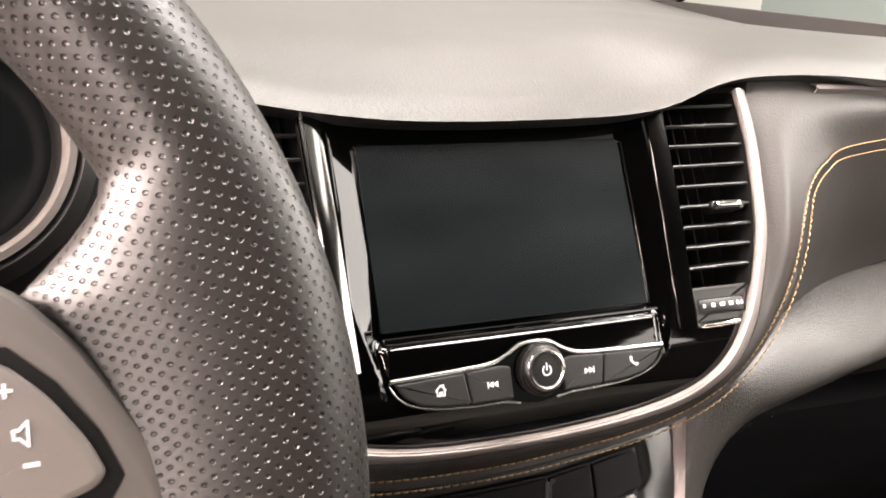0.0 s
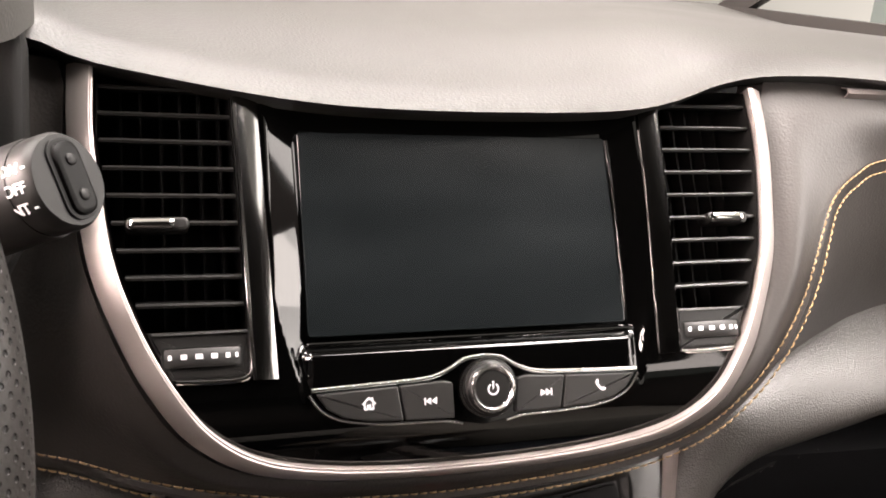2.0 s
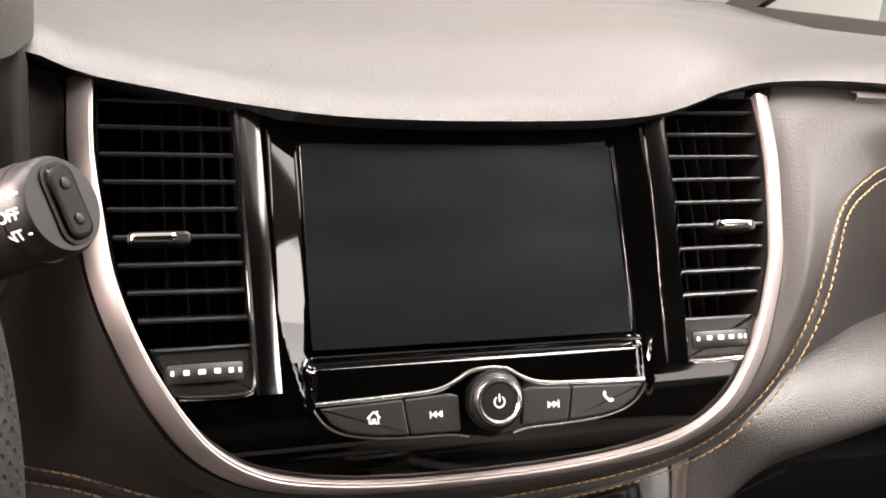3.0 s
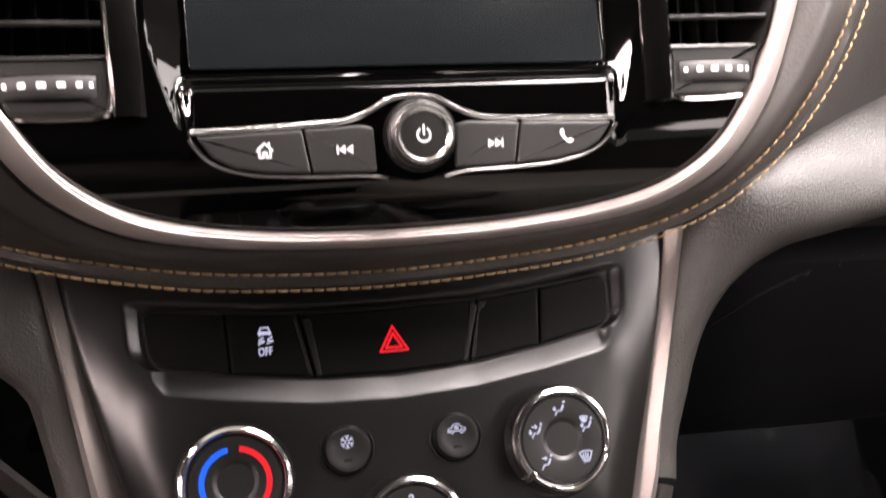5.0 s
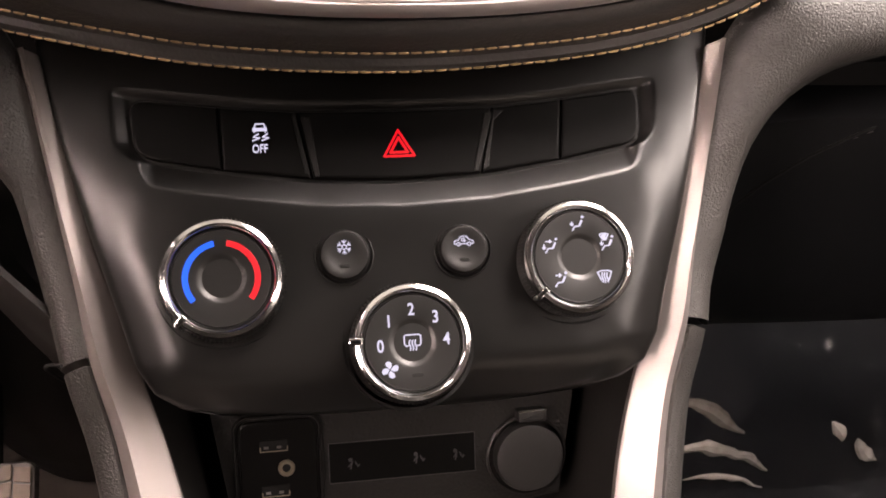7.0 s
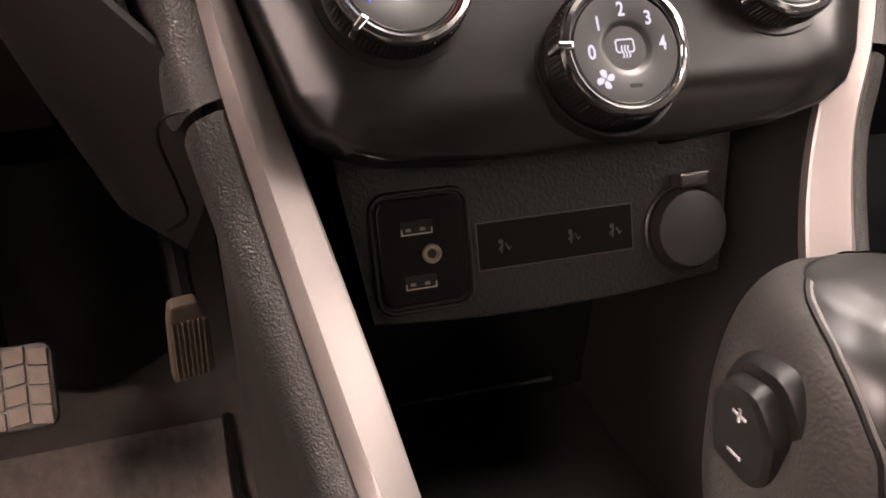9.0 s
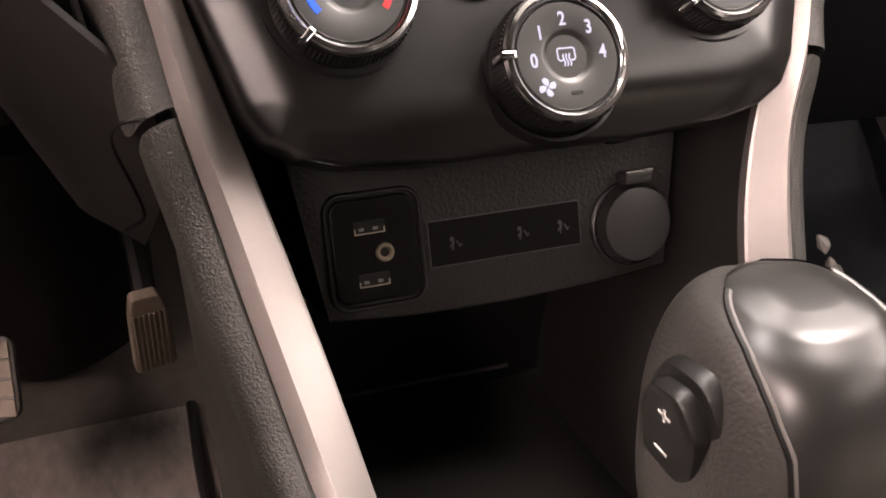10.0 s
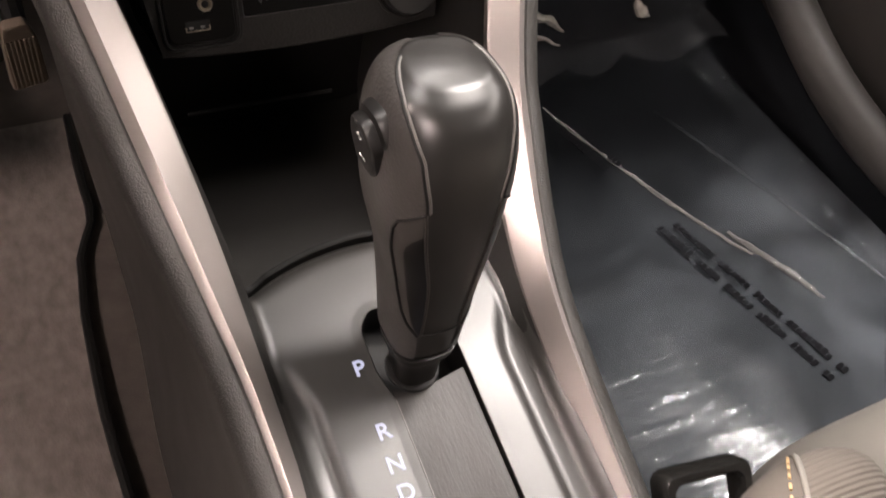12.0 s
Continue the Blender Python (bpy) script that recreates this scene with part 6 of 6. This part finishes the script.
for i in range(90):
    row = []
    for j in range(90):
        x, y = 0.158 + 0.425 * i / 89, -0.42 + 0.70 * j / 89
        z = 0.088 + 0.012 * noise.noise(Vector((x * 7, y * 4, 0.3))) + 0.0016 * noise.noise(Vector((x * 22, y * 18, 1.3)))
        z += 0.06 * smooth(0.20, 0.44, y) + 0.03 * smooth(0.20, 0.158, x) + 0.012 * smooth(0.55, 0.583, x)
        row.append(Vector((x, y, z)))
    rows.append(row)
FILM = film_material()
# pale colour stands in for the shine along the film's folds
FOLD_SHINE = material("fold_shine", (0.20, 0.197, 0.192), 0.22, spread=0.5, wear=140, spec=0.8)
FOLD_SHINE.node_tree.nodes["Principled BSDF"].inputs["Alpha"].default_value = 0.6
part("film_sheet", loft(rows), FILM, film)


def film_height(x, y):
    i, j = (x - 0.158) / 0.425 * 89, (y + 0.42) / 0.70 * 89
    return rows[max(0, min(89, round(i)))][max(0, min(89, round(j)))].z


for line, wide in (([(0.335, 0.20), (0.352, 0.155), (0.376, 0.095), (0.405, 0.025), (0.437, -0.049)], 0.0042), ([(0.432, -0.015), (0.445, -0.05), (0.458, -0.085), (0.470, -0.118)], 0.0060), ([(0.465, 0.17), (0.49, 0.09), (0.515, 0.0), (0.54, -0.08), (0.56, -0.16)], 0.0034)):
    path = spline([(x, y, film_height(x, y) + 0.001) for x, y in line], 40)
    part("fold", tube([q + Vector((0.0008 * noise.noise(q * 40), 0, 0.0015 * noise.noise(q * 90))) for q in path], [wide * 0.55 * (0.35 + 0.65 * math.sin(math.pi * (k + 1) / 42) ** 0.5) * (1 + 0.4 * noise.noise(path[k] * 70)) for k in range(40)], 10), FOLD_SHINE if wide > 0.0035 else FILM, film, "sharp fold of the film")
bm = bmesh.new()
random.seed(4)
for ox, oy, u0, u1 in ((0.386, -0.092, -0.105, 0.105), (0.342, 0.128, -0.035, 0.035)):
    FF = Face((ox, oy, film_height(ox, oy) + 0.003), right=(0.24, -0.97, 0), up=(0.97, 0.24, 0))
    for line in range(2):
        u, in_word = u0 + 0.006 * line, 0
        while u < u1:
            w = random.uniform(0.0032, 0.0052)
            v = line * 0.0175
            tall = random.choice((0.0075, 0.0075, 0.009))
            slab(FF, [(u, v), (u + w, v), (u + w, v + tall), (u, v + tall)], 0.0, 0.0006, 0.0001, bm)
            in_word += 1
            wide_gap = in_word > random.randint(4, 9)
            u += w + (0.0085 if wide_gap else 0.0014)
            in_word = 0 if wide_gap else in_word
part("print", bm, INK, film, "black printed bars", kind="stuff")
bunch = thing("bunched_film", "bunched clear plastic film on the footwell slope", "plastic film", (0.48, 0.30, 0.15))
# whitish colour paints the glints of the creases
CREASE_SHINE = material("crease_shine", (0.55, 0.51, 0.46), 0.18, spread=0.4, wear=90, spec=0.8)
CREASE_SHINE.node_tree.nodes["Principled BSDF"].inputs["Alpha"].default_value = 0.7
rows = []
for i in range(64):
    row = []
    for k in range(40):
        x, y = 0.26 + 0.34 * i / 63, 0.225 + 0.20 * k / 39
        fold = 1 - abs(noise.noise(Vector((x * 13 + y * 9, y * 10 - x * 5, 2.7))))
        crumple = 1 - abs(noise.noise(Vector((x * 34, y * 30, 5.1))))
        row.append(Vector((x, y, 0.080 + 0.16 * smooth(0.24, 0.44, y) + 0.045 * fold ** 3 + 0.010 * crumple ** 2)))
    rows.append(row)
VEIL = material("film_veil", (0.30, 0.31, 0.33), 0.16, spread=0.3, wear=60, spec=1.0)
VEIL.node_tree.nodes["Principled BSDF"].inputs["Alpha"].default_value = 0.028
part("film_folds", loft(rows), VEIL, bunch, "clear bunched film")
for line, wide in (([(0.285, 0.295, 0.212), (0.318, 0.298, 0.205), (0.345, 0.30, 0.186), (0.378, 0.302, 0.158)], 0.0065), ([(0.285, 0.275, 0.172), (0.325, 0.28, 0.165), (0.365, 0.285, 0.150), (0.405, 0.29, 0.118)], 0.0055), ([(0.30, 0.262, 0.145), (0.345, 0.265, 0.140), (0.39, 0.27, 0.118)], 0.0025),
                   ([(0.432, 0.252, 0.207), (0.440, 0.250, 0.196), (0.444, 0.248, 0.186)], 0.0050), ([(0.497, 0.29, 0.150), (0.505, 0.288, 0.135), (0.52, 0.285, 0.122)], 0.0060)):
    path = spline(line, 24)
    wide *= 1.15
    part("film_crease", tube([q + Vector((0, 0, 0.004 * noise.noise(q * 45))) for q in path], [wide * (0.15 + 0.85 * math.sin(math.pi * (k + 0.5) / 24)) * (1 + 0.5 * noise.noise(path[k] * 80)) for k in range(24)], 8), CREASE_SHINE, bunch, "pale crease with its shine in the colour")
sill = thing("door_sill_trim", "grey curved lower door trim beside the passenger footwell", "door trim", (0.64, 0.1, 0.1))
rows = []
path = spline([(0.74, 0.50, 0.34), (0.675, 0.32, 0.22), (0.632, 0.16, 0.17), (0.604, 0.0, 0.15), (0.605, -0.2, 0.15), (0.62, -0.6, 0.15)], 40)
part("trim_skin", tube(path, [0.025] * 40, 16), material("door_trim_grey", (0.026, 0.0245, 0.023), 0.55, bump=0.2, scale=900), sill)

seat = thing("passenger_seat", "grey-brown cloth passenger seat with tan stitching", "seat", (0.36, -0.6, 0.06))
rows = []
for k in range(26):
    t = k / 25
    y = -0.262 - 0.60 * t
    row = []
    for j in range(41):
        a = radians(180 * j / 40)
        cx, wx = 0.375, 0.240 * (1 - 0.45 * (1 - t) ** 8)
        nose = 1 - (1 - min(1, t / 0.12)) ** 2
        row.append(Vector((cx - wx * math.copysign(abs(math.cos(a)) ** 0.45, math.cos(a)), y, 0.10 + (0.10 + 0.155 * nose) * abs(math.sin(a)) ** 0.35)))
    rows.append(row)
rows.insert(0, [Vector((0.375 + (p.x - 0.375) * 0.9, p.y + 0.004, 0.10 + (p.z - 0.10) * 0.3)) for p in rows[0]])
part("cushion", loft(rows, 0.01), CLOTH, seat)


def ribbed_cloth():
    """Woven cloth with fine raised ribs about 3 mm apart."""
    m = material("ribbed_cloth", (0.085, 0.073, 0.062), 0.85, bump=0.5, scale=1500, spread=0.12)
    n, l = m.node_tree.nodes, m.node_tree.links
    b = n["Principled BSDF"]
    co = n.new("ShaderNodeTexCoord")
    wave = n.new("ShaderNodeTexWave")
    wave.bands_direction = "Y"
    wave.inputs["Scale"].default_value, wave.inputs["Distortion"].default_value = 110.0, 0.3
    l.new(co.outputs["Object"], wave.inputs["Vector"])
    bp = n.new("ShaderNodeBump")
    bp.inputs["Strength"].default_value, bp.inputs["Distance"].default_value = 0.8, 0.0012
    l.new(wave.outputs["Fac"], bp.inputs["Height"])
    l.new(b.inputs["Normal"].links[0].from_socket, bp.inputs["Normal"])
    l.new(bp.outputs["Normal"], b.inputs["Normal"])
    return m


RIBBED = ribbed_cloth()
PLAIN_CLOTH = material("brown_cloth", (0.066, 0.056, 0.047), 0.85, bump=0.5, scale=1200, spread=0.12)


def bolster(t, a):
    """A point of the rounded side bolster: t runs back from its nose, a across it from the console side over the top."""
    r = 0.0455 * math.sqrt(max(0.0, 1 - (1 - min(1.0, t / 0.16)) ** 2))
    return Vector((0.150 - 1.3 * r * math.cos(a) - 0.09 * t, -0.3105 - 0.24 * t, 0.322 - 0.12 * t + r * math.sin(a)))


SEAM_A = radians(74)
steps_t = [0.0004 + 0.16 * (k / 14) ** 2 for k in range(15)] + [0.16 + 0.84 * k / 12 for k in range(1, 13)]
part("bolster_side", loft([[bolster(t, radians(-40) + (SEAM_A - radians(-40)) * k / 16) for k in range(17)] for t in steps_t]), PLAIN_CLOTH, seat, "plain brown cloth side of the bolster")
part("bolster_top", loft([[bolster(t, SEAM_A + (radians(215) - SEAM_A) * k / 16) for k in range(17)] for t in steps_t]), RIBBED, seat, "ribbed brown cloth top of the bolster")
part("piping", tube([bolster(t, SEAM_A) + Vector((0.001, 0, 0.0006)) for t in steps_t[2:]], 0.0016, 8), CLOTH, seat, "pale piped seam")
bm = bmesh.new()
steps = spline([bolster(t, SEAM_A - 0.13) + Vector((0, 0.0004, 0.0006)) for t in steps_t[2:]], 90)
for i in range(0, 88, 2):
    tube([steps[i], steps[i].lerp(steps[i + 1], 1.1)], 0.0008, 5, bm)
part("stitching", bm, THREAD, seat, "tan stitches", kind="stuff")
buckle = thing("seat_belt_buckle", "black plastic seat belt buckle between seat and console", "buckle", (0.145, -0.285, 0.25))
KB = Face((0.1435, -0.287, 0.250), right=(1, -0.12, 0), up=(0.10, 0.75, 0.66))
out_l, in_l = rounded(-0.030, -0.022, 0.030, 0.016, 0.008), rounded(-0.0215, -0.022, 0.0215, 0.008, 0.005)
bm = loft([[KB.at(u, v, d) for u, v in o] for o, d in ((out_l, -0.010), (out_l, 0.004), (inset(out_l, 0.002), 0.007), (inset(in_l, -0.002), 0.007), (in_l, 0.004), (in_l, -0.010), (out_l, -0.010))], closed=True)
part("frame", bm, material("buckle_gloss", (0.009, 0.0085, 0.008), 0.25, spread=0.1), buckle)
part("stalk", tube([KB.at(0, -0.02, -0.004), Vector((0.145, -0.31, 0.20)), Vector((0.15, -0.33, 0.08))], 0.012, 10), DARK, buckle)

# ---- the cabin closed round the camera ----
def sheet(name, rows, mat, label, kind="wall"):
    return tagged(part(name, loft([[Vector(q) for q in r] for r in rows], 0.02), mat), label, kind, kind="structure")


# unseen roof, its front edge cut to steer what screen and panel reflect
sheet("ceiling", [[(x, -0.20 - 0.15 * smooth(0.16, 0.34, abs(x)), 1.33 - 0.061 * x * x) for x in [-0.70 + 0.07 * k for k in range(21)]], [(-0.70 + 0.07 * k, -1.9, 1.33 - 0.061 * (-0.70 + 0.07 * k) ** 2) for k in range(21)]], HEADLINER, "cloth roof lining", "ceiling")
for s, n_ in ((-1, "wall_driver"), (1, "wall_passenger")):
    for y0, y1, suffix in ((0.95, -1.9, ""),):
        sheet(n_ + suffix, [[(s * 0.76, y0, 0.03), (s * 0.76, y1, 0.03)], [(s * 0.755, y0, 0.86), (s * 0.745, y1, 0.88)]], CABIN, "grey inner side panel of the cabin")
    # rails added low to keep side light out of the bezel's reflection
    sheet("roof_rail", [[(s * 0.745, -0.10, 1.13), (s * 0.745, -1.9, 1.10)], [(s * 0.66, -0.08, 1.30), (s * 0.66, -1.9, 1.30)]], HEADLINER, "unseen lined rail, added to block side light")
    sheet("window_pillar", [[(s * 0.755, 0.95, 0.86), (s * 0.755, 0.87, 0.86)], [(s * 0.70, 0.00, 1.30), (s * 0.70, -0.08, 1.30)]], CABIN, "grey windscreen pillar trim")
    sheet("window_pillar", [[(s * 0.75, -0.55, 0.90), (s * 0.75, -0.72, 0.90)], [(s * 0.735, -0.60, 1.14), (s * 0.735, -0.75, 1.14)]], CABIN, "grey door pillar trim")
# added up to roof height to shut out light from behind
sheet("wall_back", [[(-0.76, -1.9, 0.03), (0.76, -1.9, 0.03)], [(-0.74, -1.9, 1.32), (0.74, -1.9, 1.32)]], CABIN, "unseen dark rear wall, closed to block light")
# wall added to dim what the silver strips reflect from the right
sheet("wall_dimming", [[(2.95, -6, -0.32), (2.95, 3, -0.32)], [(2.95, -6, 3.3), (2.95, 3, 3.3)]], WALL_PAINT, "plain grey-green wall added to dim reflections", "wall")
sheet("ground", [[(-8, -8, -0.32), (8, -8, -0.32)], [(-8, 8, -0.32), (8, 8, -0.32)]], SHOWROOM, "polished grey showroom floor", "floor")
